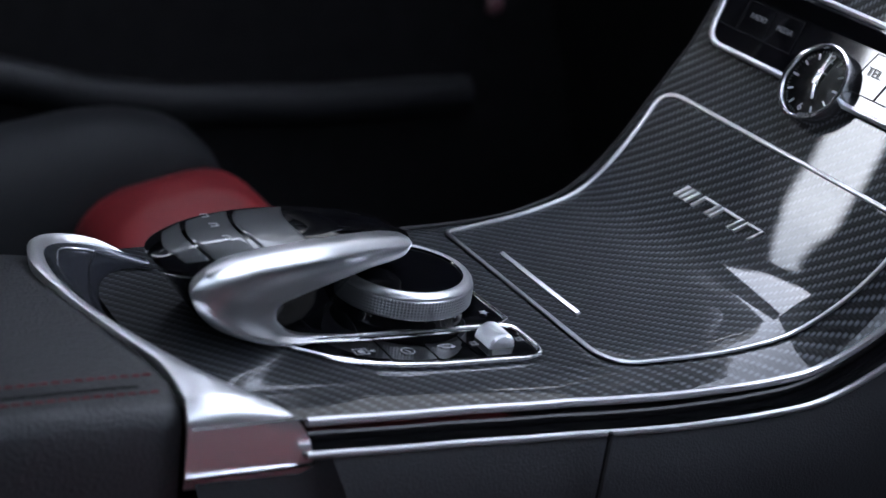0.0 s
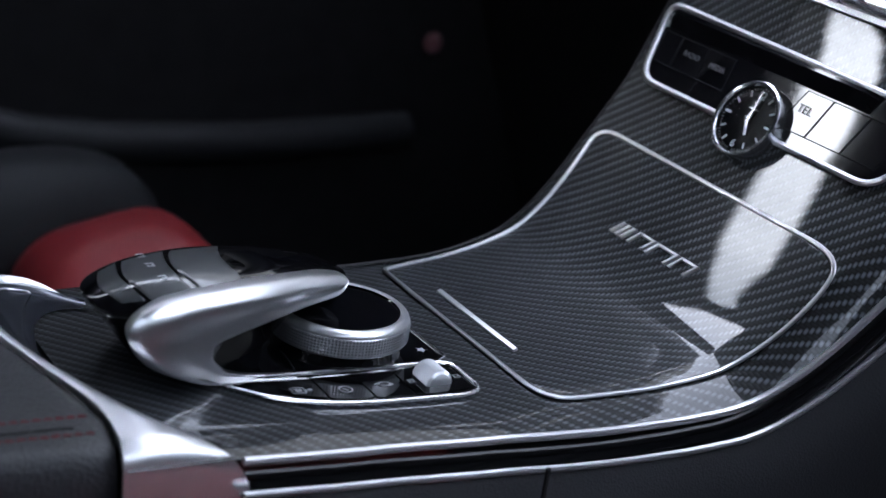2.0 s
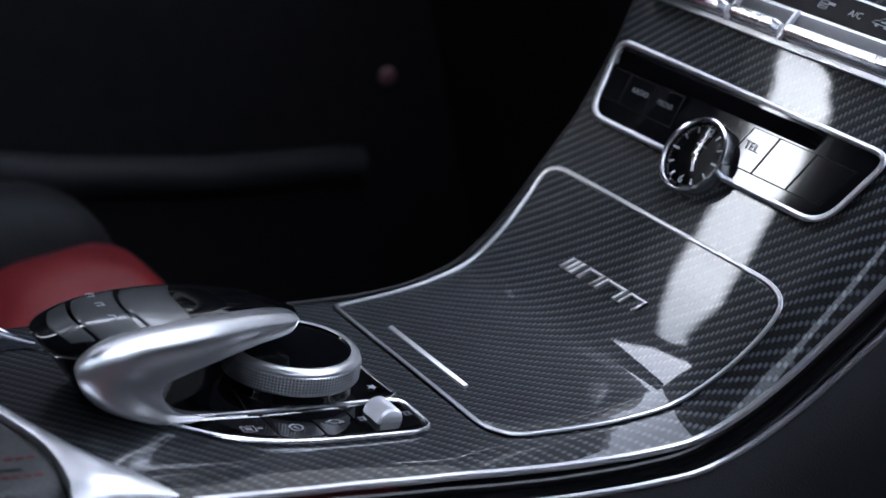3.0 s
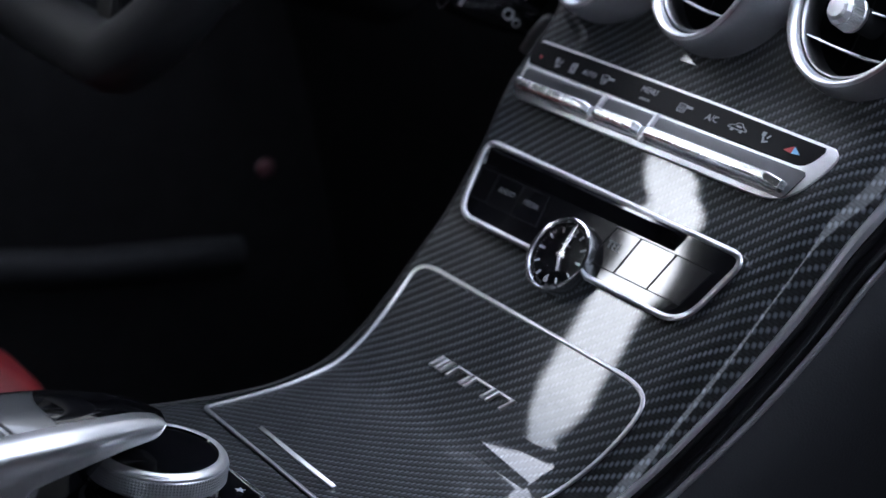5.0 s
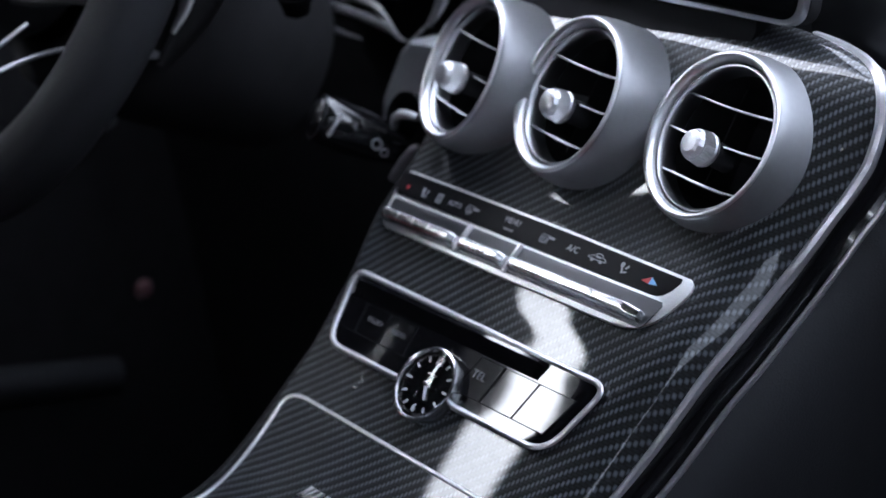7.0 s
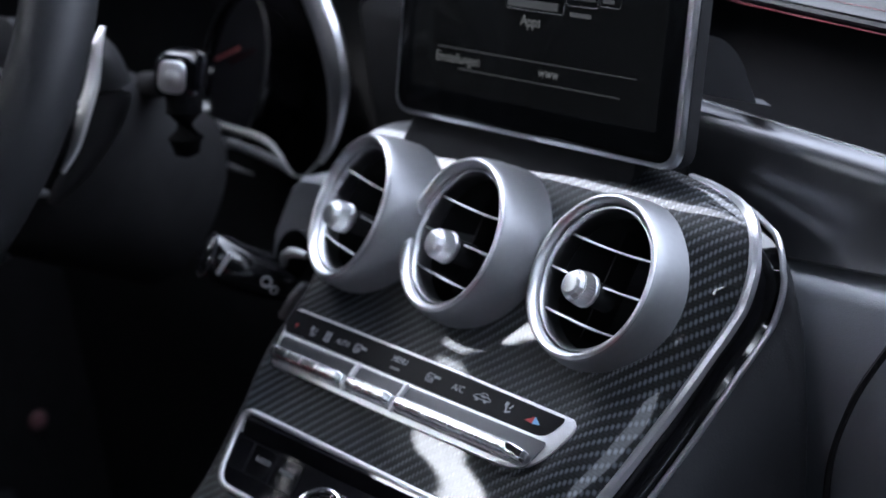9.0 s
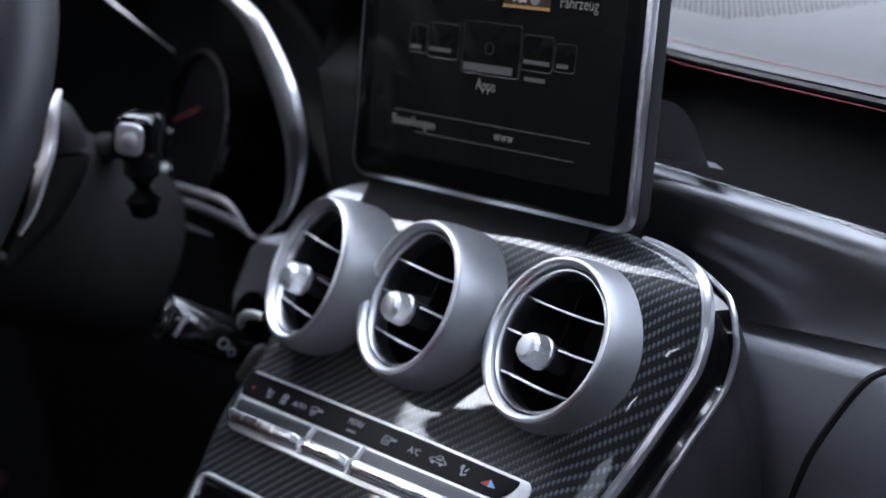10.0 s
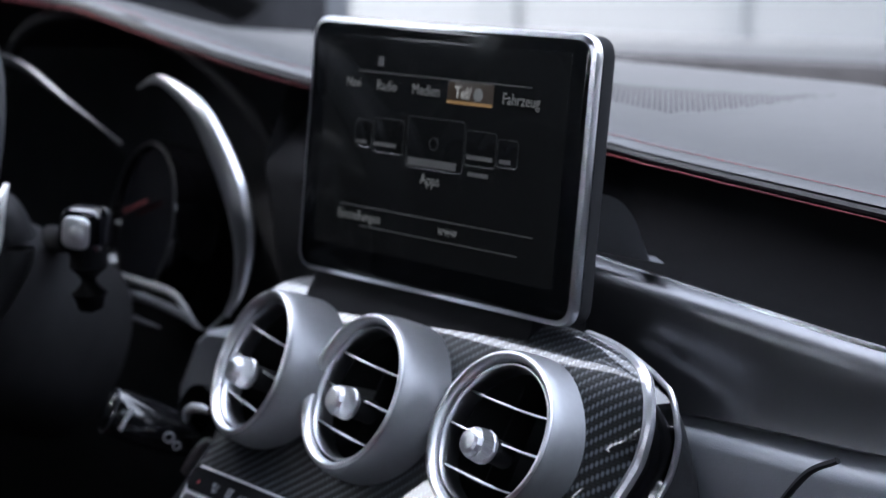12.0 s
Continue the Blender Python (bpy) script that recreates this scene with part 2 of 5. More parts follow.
WIDTHS = [(0.0, 0.086), (0.12, 0.086), (0.20, 0.087), (0.27, 0.0935), (0.325, 0.0985), (0.378, 0.108), (0.42, 0.1155), (0.475, 0.1250),
          (0.515, 0.1315), (0.56, 0.1385), (0.60, 0.1440), (0.628, 0.1525), (0.650, 0.1600), (0.672, 0.1640), (0.688, 0.1620), (0.700, 0.1560),
          (0.710, 0.1460), (0.717, 0.1320), (0.7225, 0.1130), (0.7245, 0.0980)]


def half_width(s):
    k = 0.008 * min(1.0, max(0.0, (0.7245 - s) / 0.016))
    return float(np.mean([np.interp(s + d, *zip(*WIDTHS)) for d in (-k, -k / 2, 0.0, k / 2, k)]))


def edge_x(side, s):
    """The panel's edge: it is narrower towards the driver higher up."""
    w = half_width(s)
    return w if side > 0 else -(w - 0.010 * float(np.interp(s, (0.10, 0.15), (1, 0))) - 0.016 * float(np.interp(s, (0.34, 0.42, 0.47, 0.52, 0.56, 0.585, 0.61), (0, 0.85, 1.5, 1.7, 1.6, 1.72, 1.85))))


def droop(x, s):
    """How far the surface falls away towards its long edges."""
    w = half_width(s)
    deep = float(np.interp(s, (0.25, 0.50, 0.66, 0.70), (0.003, 0.015, 0.015, 0.004)))
    start = float(np.interp(s, (0.25, 0.50), (0.06, 0.112)))
    start = min(start, w - 0.026)
    return deep * (max(0.0, abs(x) - start) / (w - start)) ** 2.6


def F(x, s, h=0.0):
    """The point h above the console's surface, x to the side, s along it."""
    p, d = run_at(s)
    k = h - droop(x, s)
    return Vector((x, p[0] - d[1] * k, p[1] + d[0] * k))


def normal_at(s):
    d = run_at(s)[1]
    return Vector((0, -d[1], d[0]))


# ---- building helpers ----
def mesh_of(name, bm, material, smooth=35):
    me = bpy.data.meshes.new(name)
    bmesh.ops.recalc_face_normals(bm, faces=bm.faces)
    bm.to_mesh(me)
    bm.free()
    me.materials.append(material)
    if smooth:
        me.shade_smooth()
        me.set_sharp_from_angle(angle=radians(smooth))
    return me


def thing(name, label, category, group="", kind="", at=(0, 0, 0)):
    ob = new(name)
    ob.location = at
    ob.empty_display_size = 0.02
    return tagged(ob, label, category, group, kind)


def part(name, bm, material, parent, label="", smooth=35):
    ob = new(name, mesh_of(name, bm, material, smooth))
    if parent is not None:
        bpy.context.view_layer.update()
        ob.parent = parent
        w = parent.matrix_world.copy() if parent.parent is None else parent.parent.matrix_world @ parent.matrix_parent_inverse @ parent.matrix_basis
        ob.matrix_parent_inverse = w.inverted()
    if label:
        tagged(ob, label)
    return ob


def loft(rows, closed_rows=False, closed_ends=False, cap=False):
    """A skin over rows of points, all rows of one length."""
    bm = bmesh.new()
    vs = [[bm.verts.new(p) for p in row] for row in rows]
    n, m = len(rows), len(rows[0])
    for i in range(n if closed_ends else n - 1):
        for j in range(m if closed_rows else m - 1):
            a, b = vs[i], vs[(i + 1) % n]
            try:
                bm.faces.new((a[j], a[(j + 1) % m], b[(j + 1) % m], b[j]))
            except ValueError:
                pass
    if cap:
        for row in (vs[0], vs[-1]):
            try:
                bm.faces.new(row)
            except ValueError:
                pass
    return bm


def smooth_line(pts, n, closed=False):
    """n points on a smooth line through pts."""
    p = [np.array(q, float) for q in pts]
    k = len(p)
    out = []
    spans = k if closed else k - 1
    for a in range(n):
        t = a / (n if closed else n - 1) * spans
        i = min(int(t), spans - 1)
        u = t - i
        get = (lambda q: p[q % k]) if closed else (lambda q: p[min(max(q, 0), k - 1)])
        p0, p1, p2, p3 = get(i - 1), get(i), get(i + 1), get(i + 2)
        if not closed and i == 0:
            p0 = 2 * p1 - p2
        if not closed and i == k - 2:
            p3 = 2 * p2 - p1
        out.append(0.5 * (2*p1 + (p2 - p0)*u + (2*p0 - 5*p1 + 4*p2 - p3)*u*u + (3*p1 - p0 - 3*p2 + p3)*u**3))
    return out


def smooth_at(t, ts, vs):
    """A smooth curve through the values vs at ts, read at t."""
    ts, vs = np.array(ts, float), np.array(vs, float)
    m = np.gradient(vs, ts)
    i = int(min(max(np.searchsorted(ts, t) - 1, 0), len(ts) - 2))
    h = ts[i + 1] - ts[i]
    u = min(max((t - ts[i]) / h, 0.0), 1.0)
    return float((2*u**3 - 3*u**2 + 1) * vs[i] + (u**3 - 2*u**2 + u) * h * m[i] + (-2*u**3 + 3*u**2) * vs[i + 1] + (u**3 - u**2) * h * m[i + 1])


def tube(path, radius, closed=False, sides=10, up=Vector((0, 0, 1)), flat=1.0, ups=None):
    """A rod along a path; radius may be a list; flat squashes it along the given up."""
    path = [Vector(p) for p in path]
    n = len(path)
    rows = []
    for i, p in enumerate(path):
        a = path[(i - 1) % n] if closed or i else path[0]
        b = path[(i + 1) % n] if closed or i < n - 1 else path[-1]
        t = (b - a).normalized()
        u = (ups[i] if ups else up)
        side = t.cross(u).normalized()
        v = side.cross(t).normalized()
        r = radius[i] if isinstance(radius, (list, tuple)) else radius
        rows.append([p + side * (math.cos(q) * r) + v * (math.sin(q) * r * flat) for q in (2 * math.pi * k / sides for k in range(sides))])
    return loft(rows, closed_rows=True, closed_ends=closed, cap=not closed)


def rounded(corners, radii, steps=7):
    """A closed outline through corners, rounded by radii."""
    out = []
    n = len(corners)
    for i in range(n):
        p, a, b = (Vector(corners[k]) for k in (i, i - 1, (i + 1) % n))
        r = radii[i] if isinstance(radii, (list, tuple)) else radii
        da, db = (a - p), (b - p)
        ra, rb = min(r, da.length * 0.48), min(r, db.length * 0.48)
        q0, q1 = p + da.normalized() * ra, p + db.normalized() * rb
        for k in range(steps + 1):
            t = k / steps
            out.append(tuple(q0 * (1 - t) ** 2 + p * 2 * t * (1 - t) + q1 * t * t))
    return out


def span(outline, s):
    """Where a convex outline in x and s is cut at s."""
    xs = []
    n = len(outline)
    for i in range(n):
        (x0, s0), (x1, s1) = outline[i], outline[(i + 1) % n]
        if (s0 - s) * (s1 - s) <= 0 and s0 != s1:
            xs.append(x0 + (x1 - x0) * (s - s0) / (s1 - s0))
    return (min(xs), max(xs)) if xs else (0, 0)


def plate(outline, low, high, rows=24, cols=12, edge=0.0006, at=F, dish=0.0):
    """A plate on the console's surface with that outline, from low to high above it, its rim rounded off; with a UV map in metres."""
    s0, s1 = min(p[1] for p in outline), max(p[1] for p in outline)
    bm = bmesh.new()
    uv = bm.loops.layers.uv.new("weave")
    grid, flat = [], []
    for i in range(rows + 1):
        t = 0.5 - 0.5 * math.cos(math.pi * i / rows)
        s = s0 + (s1 - s0) * (0.0005 + 0.999 * t)
        a, b = span(outline, s)
        line, fl = [], []
        for j in range(cols + 1):
            e = 0.5 - 0.5 * math.cos(math.pi * j / cols)
            e = 0.35 * e + 0.65 * j / cols
            x = a + (b - a) * e
            line.append(bm.verts.new(at(x, s, high - (edge if i in (0, rows) or j in (0, cols) else 0) - dish * 4 * e * (1 - e))))
            fl.append((x, s))
        grid.append(line)
        flat.append(fl)
    for i in range(rows):
        for j in range(cols):
            f = bm.faces.new((grid[i][j], grid[i][j + 1], grid[i + 1][j + 1], grid[i + 1][j]))
            for loop, (r, c) in zip(f.loops, ((i, j), (i, j + 1), (i + 1, j + 1), (i + 1, j))):
                loop[uv].uv = flat[r][c]
    ring = ([(0, j) for j in range(cols + 1)] + [(i, cols) for i in range(1, rows + 1)] + [(rows, j) for j in range(cols - 1, -1, -1)]
            + [(i, 0) for i in range(rows - 1, 0, -1)])
    low_ring = [bm.verts.new(at(*flat[r][c], low)) for r, c in ring]
    for k in range(len(ring)):
        a, b = ring[k], ring[(k + 1) % len(ring)]
        f = bm.faces.new((grid[a[0]][a[1]], low_ring[k], low_ring[(k + 1) % len(ring)], grid[b[0]][b[1]]))
        for loop, q in zip(f.loops, (a, a, b, b)):
            loop[uv].uv = flat[q[0]][q[1]]
    return bm


def rim(outline, h, radius, flat=0.7, sides=8, at=F):
    """A rod laid on the surface along an outline."""
    pts = [at(x, s, h) for x, s in outline]
    return tube(pts, radius, True, sides, flat=flat, ups=[normal_at(s) for _, s in outline])


def box(size, m=Matrix(), bevel=0.0, segs=2, taper=None):
    """A box about the origin, bevelled, laid by m."""
    bm = bmesh.new()
    bmesh.ops.create_cube(bm, size=1.0)
    for v in bm.verts:
        v.co = Vector((v.co.x * size[0], v.co.y * size[1], v.co.z * size[2]))
        if taper and v.co.z > 0:
            v.co.x *= taper
            v.co.y *= taper
    if bevel:
        bmesh.ops.bevel(bm, geom=list(bm.edges), offset=bevel, segments=segs, profile=0.6, affect="EDGES")
    bmesh.ops.transform(bm, matrix=m, verts=bm.verts)
    return bm


def lathe(profile, m=Matrix(), steps=48, knurl=0.0, knurl_rows=()):
    """A turned body: profile of (radius, height) about z, laid by m."""
    rows = []
    for i, (r, z) in enumerate(profile):
        row = []
        for k in range(steps):
            a = 2 * math.pi * k / steps
            rr = r + (knurl if (i in knurl_rows and k % 2) else 0)
            row.append(m @ Vector((rr * math.cos(a), rr * math.sin(a), z)))
        rows.append(row)
    return loft(rows, closed_rows=True)


def frame_of(origin, xdir, ydir):
    """A pose with the given x and y directions."""
    x = Vector(xdir).normalized()
    z = x.cross(Vector(ydir)).normalized()
    y = z.cross(x)
    return Matrix(((x.x, y.x, z.x, origin[0]), (x.y, y.y, z.y, origin[1]), (x.z, y.z, z.z, origin[2]), (0, 0, 0, 1)))


def on_surface(x, s, h=0.0):
    """A pose on the console's surface: x across, y along it, z out of it."""
    d = run_at(s)[1]
    return frame_of(F(x, s, h), (1, 0, 0), (0, d[0], d[1]))


def lettering(text, size, m, depth=0.0001, align="CENTER", stretch=1.0):
    """Flat letters as a bmesh, laid by m."""
    cu = bpy.data.curves.new("letters", "FONT")
    cu.body, cu.size, cu.align_x, cu.align_y, cu.extrude, cu.resolution_u = text, size, align, "CENTER", depth, 2
    tmp = bpy.data.objects.new("letters", cu)
    scene.collection.objects.link(tmp)
    bpy.context.view_layer.update()
    me = bpy.data.meshes.new_from_object(tmp.evaluated_get(bpy.context.evaluated_depsgraph_get()))
    bm = bmesh.new()
    bm.from_mesh(me)
    bpy.data.objects.remove(tmp)
    bpy.data.curves.remove(cu)
    bpy.data.meshes.remove(me)
    bmesh.ops.transform(bm, matrix=m @ Matrix.Diagonal((stretch, 1, 1, 1)), verts=bm.verts)
    return bm


def join(*bms):
    """Several bmeshes as one."""
    out = bms[0]
    for b in bms[1:]:
        tmp = bpy.data.meshes.new("tmp")
        b.to_mesh(tmp)
        b.free()
        out.from_mesh(tmp)
        bpy.data.meshes.remove(tmp)
    return out


# ---- the centre console ----
console = thing("center_console", "sweeping centre console in lacquered carbon fibre with chrome edging", "console")


# each vent: the middle of its opening, how far it is turned and tipped in degrees
VENTS = [((-0.0909, 0.1043, 0.6826), -17.3, 25.2), ((-0.0037, 0.1036, 0.6839), -12.2, 26.5), ((0.0905, 0.1104, 0.6806), -8.5, 28.4)]


def vent_frame(mid, turn, tip):
    """A pose in the vent's opening: x across, y up, z out of it."""
    a, b = radians(turn), radians(tip)
    x = Vector((math.cos(a), math.sin(a), 0))
    out = Vector((math.sin(a) * math.cos(b), -math.cos(a) * math.cos(b), math.sin(b)))
    return frame_of(mid, x, out.cross(x))


VENT_POSES = [vent_frame(*v) for v in VENTS]


def console_skin():
    rows, cols = 220, 64
    bm = bmesh.new()
    uv = bm.loops.layers.uv.new("weave")
    grid, flat = [], []
    for i in range(rows + 1):
        s = 0.085 + (0.7245 - 0.085) * (1 - (1 - i / rows) ** 1.4)
        w = half_width(s)
        us = [math.copysign(1 - (1 - abs(q)) ** 1.25, q) for q in (2 * j / cols - 1 for j in range(cols + 1))]
        xs = [u * (w if u > 0 else -edge_x(-1, s)) for u in us]
        grid.append([bm.verts.new(F(x, s)) for x in xs])
        flat.append([(x, s) for x in xs])
    for i in range(rows):
        for j in range(cols):
            corners = (grid[i][j], grid[i][j + 1], grid[i + 1][j + 1], grid[i + 1][j])
            mid = sum((v.co for v in corners), Vector()) / 4
            # the panel is cut out round each vent
            if any((vm.inverted() @ mid).xy.length < 0.0435 for vm in VENT_POSES):
                continue
            f = bm.faces.new(corners)
            for loop, (r, c) in zip(f.loops, ((i, j), (i, j + 1), (i + 1, j + 1), (i + 1, j))):
                loop[uv].uv = flat[r][c]
    return bm


part("carbon_panel", console_skin(), CARBON, console, "glossy twill carbon fibre panel", 60)


def edge_line(out, down, s0=0.131, n=150, side=1):
    """A line along the console's long edge and round its top corner."""
    pts, ups = [], []
    for i in range(n):
        s = s0 + (0.7245 - s0) * (1 - (1 - i / (n - 1)) ** 1.7)
        w = half_width(s)
        p = F(edge_x(side, s), s, 0)
        nrm = normal_at(s)
        d = down(s) if callable(down) else down
        o = out(s) if callable(out) else out
        # past the shoulder the line turns in with the panel's corner
        ds = 0.002
        slope = (half_width(s + ds) - half_width(s - ds)) / (2 * ds)
        tang = run_at(s)[1]
        sideways = Vector((side, -slope * tang[0], -slope * tang[1])).normalized()
        pts.append(p + sideways * o - nrm * d)
        ups.append(nrm)
    return pts, ups


def gap_depth(s):
    return float(np.interp(s, (0.1, 0.35, 0.45, 0.55, 0.67, 0.72), (0.013, 0.0145, 0.020, 0.0235, 0.021, 0.012)))


for side in (1, -1):
    up_line, up_n = edge_line(0.0006 if side > 0 else 0.0012, 0.0008, side=side)
    # towards the driver the strip thins out higher up
    thin = [0.0020 + 0.0013 * min(1.0, max(0.0, (k / len(up_line) - 0.36) / 0.16)) if side > 0 else 0.0015 - 0.0009 * min(1.0, max(0.0, (k / len(up_line) - 0.50) / 0.20)) for k in range(len(up_line))]
    part("chrome_edge", tube(up_line, thin, sides=8, ups=up_n, flat=0.9), EDGE_SILVER if side > 0 else BLACK_PLASTIC, console, "thin chrome edge strip" if side > 0 else "black edge strip towards the driver")
    low_line, low_n = edge_line(lambda s: float(np.interp(s, (0.1, 0.4, 0.6, 0.67, 0.72), (0.005, 0.005, 0.005, 0.006, 0.010))), gap_depth, side=side)
    part("lower_chrome_strip", tube(low_line, 0.0017, sides=8, ups=low_n), EDGE_SILVER if side > 0 else BLACK_PLASTIC, console, "thin chrome lower strip" if side > 0 else "black lower strip towards the driver")
    inner, _ = edge_line(-0.003, 0.003, side=side)
    inner2, _ = edge_line(-0.0028, lambda s: gap_depth(s) * 0.95, side=side)
    outer, _ = edge_line(lambda s: float(np.interp(s, (0.1, 0.4, 0.6, 0.67, 0.72), (0.004, 0.004, 0.004, 0.005, 0.009))), lambda s: gap_depth(s) + 0.002, side=side)
    part("black_gap_trim", loft([inner, inner2, outer]), FOB_BLACK, console, "black channel between chrome strips")

# the padded flanks of the console, down to the carpet
for side in (1, -1):
    top, _ = edge_line(lambda s: float(np.interp(s, (0.0, 0.132, 0.142, 0.4, 0.6, 0.67, 0.72), (-0.005, -0.005, 0.005, 0.005, 0.005, 0.006, 0.010))), lambda s: gap_depth(s) + 0.0015, s0=0.085, side=side)
    rows = [top]
    for out, z in ((0.006, 0.012), (0.011, 0.03), (0.013, 0.07), (0.010, 0.16), (0.012, 0.30)):
        rows.append([Vector((p.x + side * out, p.y + z * 0.10, max(0.045, p.z - z))) for p in top])
    part("side_panel", loft(rows), LEATHER, console, "padded black leather flank")

# seam down the flank
seam_pts = [Vector((0.1095 + 0.0006 * k, -0.1905 - 0.0028 * k, 0.4790 - 0.0100 * k)) for k in range(8)]
part("flank_seam", tube(seam_pts, 0.0012, sides=6), DARK_VOID, console, "dark upright seam in the flank")

# ---- stowage cover ----
cover = thing("stowage_cover", "curved carbon fibre stowage cover with chrome surround", "cover")
cover_line = rounded([(-0.0745, 0.2785), (0.0745, 0.2785), (0.0855, 0.347), (0.0985, 0.418), (0.0955, 0.4395), (-0.0945, 0.4400), (-0.0925, 0.418), (-0.0855, 0.347)],
                     [0.004, 0.016, 0.05, 0.03, 0.022, 0.018, 0.03, 0.05], 8)
lid = part("lid", plate([(x * 0.985, 0.359 + (s - 0.359) * 0.985) for x, s in cover_line], 0.0002, 0.0016, 60, 20, 0.0008), CARBON, cover, "carbon fibre lid")
part("surround", rim(cover_line, 0.0012, 0.0013), SATIN, cover, "slim chrome surround")
bar_m = on_surface(-0.0055, 0.2915, 0.0022) @ pose(0, 0, 0, 18, 0, 0)
part("opening_bar", box((0.070, 0.0026, 0.0016), bar_m, 0.0006), BRIGHT_SILVER, lid, "chrome opening bar")

badge = thing("badge", "small slanted chrome badge on the carbon fibre cover", "badge")


def badge_block(x0, x1, slant, height, s0=0.3935):
    a = [(x0, s0), (x1, s0), (x1 + slant, s0 + height), (x0 + slant, s0 + height)]
    return plate(a, 0.0012, 0.0032, 4, 4, 0.0003)


for k in range(3):
    part("stripe", badge_block(-0.0345 + 0.0042 * k, -0.0345 + 0.0042 * k + 0.0026, 0.0042, 0.0078), KNOB_SILVER, badge)
for x0, wd in ((-0.0200, 0.0130), (-0.0050, 0.0165), (0.0140, 0.0130)):
    part("badge_piece", join(badge_block(x0, x0 + 0.0018, 0.0040, 0.0078), badge_block(x0 + wd - 0.0018, x0 + wd, 0.0040, 0.0078),
                              badge_block(x0 + 0.0020 + 0.0032, x0 + wd - 0.0020 + 0.0032, 0.0007, 0.0014, 0.3999)), KNOB_SILVER, badge)

# ---- upper tray panel with clock and keys ----
tray = thing("media_panel", "black lacquered key panel with chrome surround below the climate controls", "control panel")
tray_line = rounded([(-0.0895, 0.4735), (0.0885, 0.4735), (0.1030, 0.5155), (-0.1000, 0.5175)], [0.012, 0.014, 0.010, 0.010], 8)

def tray_at(x, s, h):
    """The key panel lies a little flatter than the console round it."""
    return F(x, s, h + 0.0012 + -0.008 * (0.4955 - s))


part("panel", plate(tray_line, 0.0002, 0.0018, 22, 20, 0.0004, at=tray_at), BLACK_GLOSS, tray, "black lacquer panel")
part("surround", rim(tray_line, 0.0018, 0.0017, 0.8, at=tray_at), BRIGHT_SILVER, tray, "chrome surround")
# the raised brow that shades the keys
brow_rows = []
for i in range(41):
    x = -0.0935 + 0.1565 * i / 40
    low = 1 if 0 < i < 40 else 0.3
    brow_rows.append([tray_at(x + lean, s, 0.0016 + h * low) for s, h, lean in ((0.5040, 0, -0.0015), (0.5043, 0.0008, -0.0014), (0.5108, 0.0040, 0.0), (0.5122, 0.0045, 0.0003), (0.5140, 0.0040, 0.0006), (0.5146, 0, 0.0008))])
part("brow", loft(brow_rows, cap=True), BLACK_GLOSS, tray, "raised black brow", 20)


def tray_key(outline, label=""):
    part("key_joint", tube([tray_at(x, s, 0.0023) for x, s in outline], 0.00038, True, 6), MATT_BLACK, tray, "fine dark joint round a key")
    return part("key", plate(rounded(outline, 0.0008, 3), 0.0010, 0.0023, 5, 5, 0.0, at=tray_at), BLACK_GLOSS, tray, label, 3)


tray_key([(0.0150, 0.4815), (0.0348, 0.4815), (0.0392, 0.5030), (0.0212, 0.5030)], "black lacquer key lettered TEL")
tray_key([(0.0354, 0.4815), (0.0590, 0.4815), (0.0645, 0.5030), (0.0398, 0.5030)], "blank black lacquer key")
tray_key([(0.0596, 0.4815), (0.0820, 0.4815), (0.0905, 0.5030), (0.0651, 0.5030)], "blank black lacquer key")
for a, b in ((-0.0515, -0.0305), (-0.0735, -0.0525), (-0.0890, -0.0745)):
    tray_key([(a, 0.4850), (b, 0.4850), (b - 0.002, 0.5025), (a - 0.002, 0.5025)])
part("key_lettering", lettering("TEL", 0.0062, on_surface(0.0262, 0.4935, 0.0040)), GREY_PRINT, tray, "grey lettering TEL")
part("key_lettering", lettering("MEDIA", 0.0042, on_surface(-0.0415, 0.4945, 0.0042)), GREY_PRINT, tray, "grey lettering MEDIA")
part("key_lettering", lettering("RADIO", 0.0042, on_surface(-0.0628, 0.4950, 0.0042)), GREY_PRINT, tray, "grey lettering RADIO")

# ---- analogue clock ----
clock = thing("analogue_clock", "round analogue clock with black dial and chrome bezel", "clock")
clock_tilt = on_surface(0.0, 0.4770, 0.0030) @ pose(0, 0, 0, 2, 0, 0) @ Matrix.Diagonal((0.97, 0.97, 1, 1))
part("housing", lathe([(0.0214, -0.002), (0.0214, 0.0046), (0.0210, 0.0062), (0.0201, 0.0068), (0.0191, 0.0064), (0.0186, 0.0050)], clock_tilt, 64), CHROME, clock, "bright silver bezel")
face = part("dial", lathe([(0.0, 0.0035), (0.0187, 0.0035), (0.0189, 0.0050)], clock_tilt, 48), BLACK_GLOSS, clock, "black clock dial")
for k in range(12):
    big = k % 3 == 0
    m = clock_tilt @ pose(0, 0, 0.0038, 0, 0, -30 * k) @ Matrix.Translation((0, 0.0150, 0))
    if k in (0, 6):
        m = clock_tilt @ pose(0.014 * math.sin(radians(30 * k)), 0.014 * math.cos(radians(30 * k)), 0.0038)
        part("numeral", lettering("12" if k == 0 else "6", 0.0062, m), WHITE_PRINT, face)
    else:
        part("hour_mark", box((0.0011 if big else 0.0008, 0.0042 if big else 0.0032, 0.0003), m), WHITE_PRINT, face)
for k in range(60):
    if k % 5:
        part("minute_mark", box((0.0003, 0.0013, 0.0002), clock_tilt @ pose(0, 0, 0.0037, 0, 0, -6 * k) @ Matrix.Translation((0, 0.0172, 0))), GREY_PRINT, face)
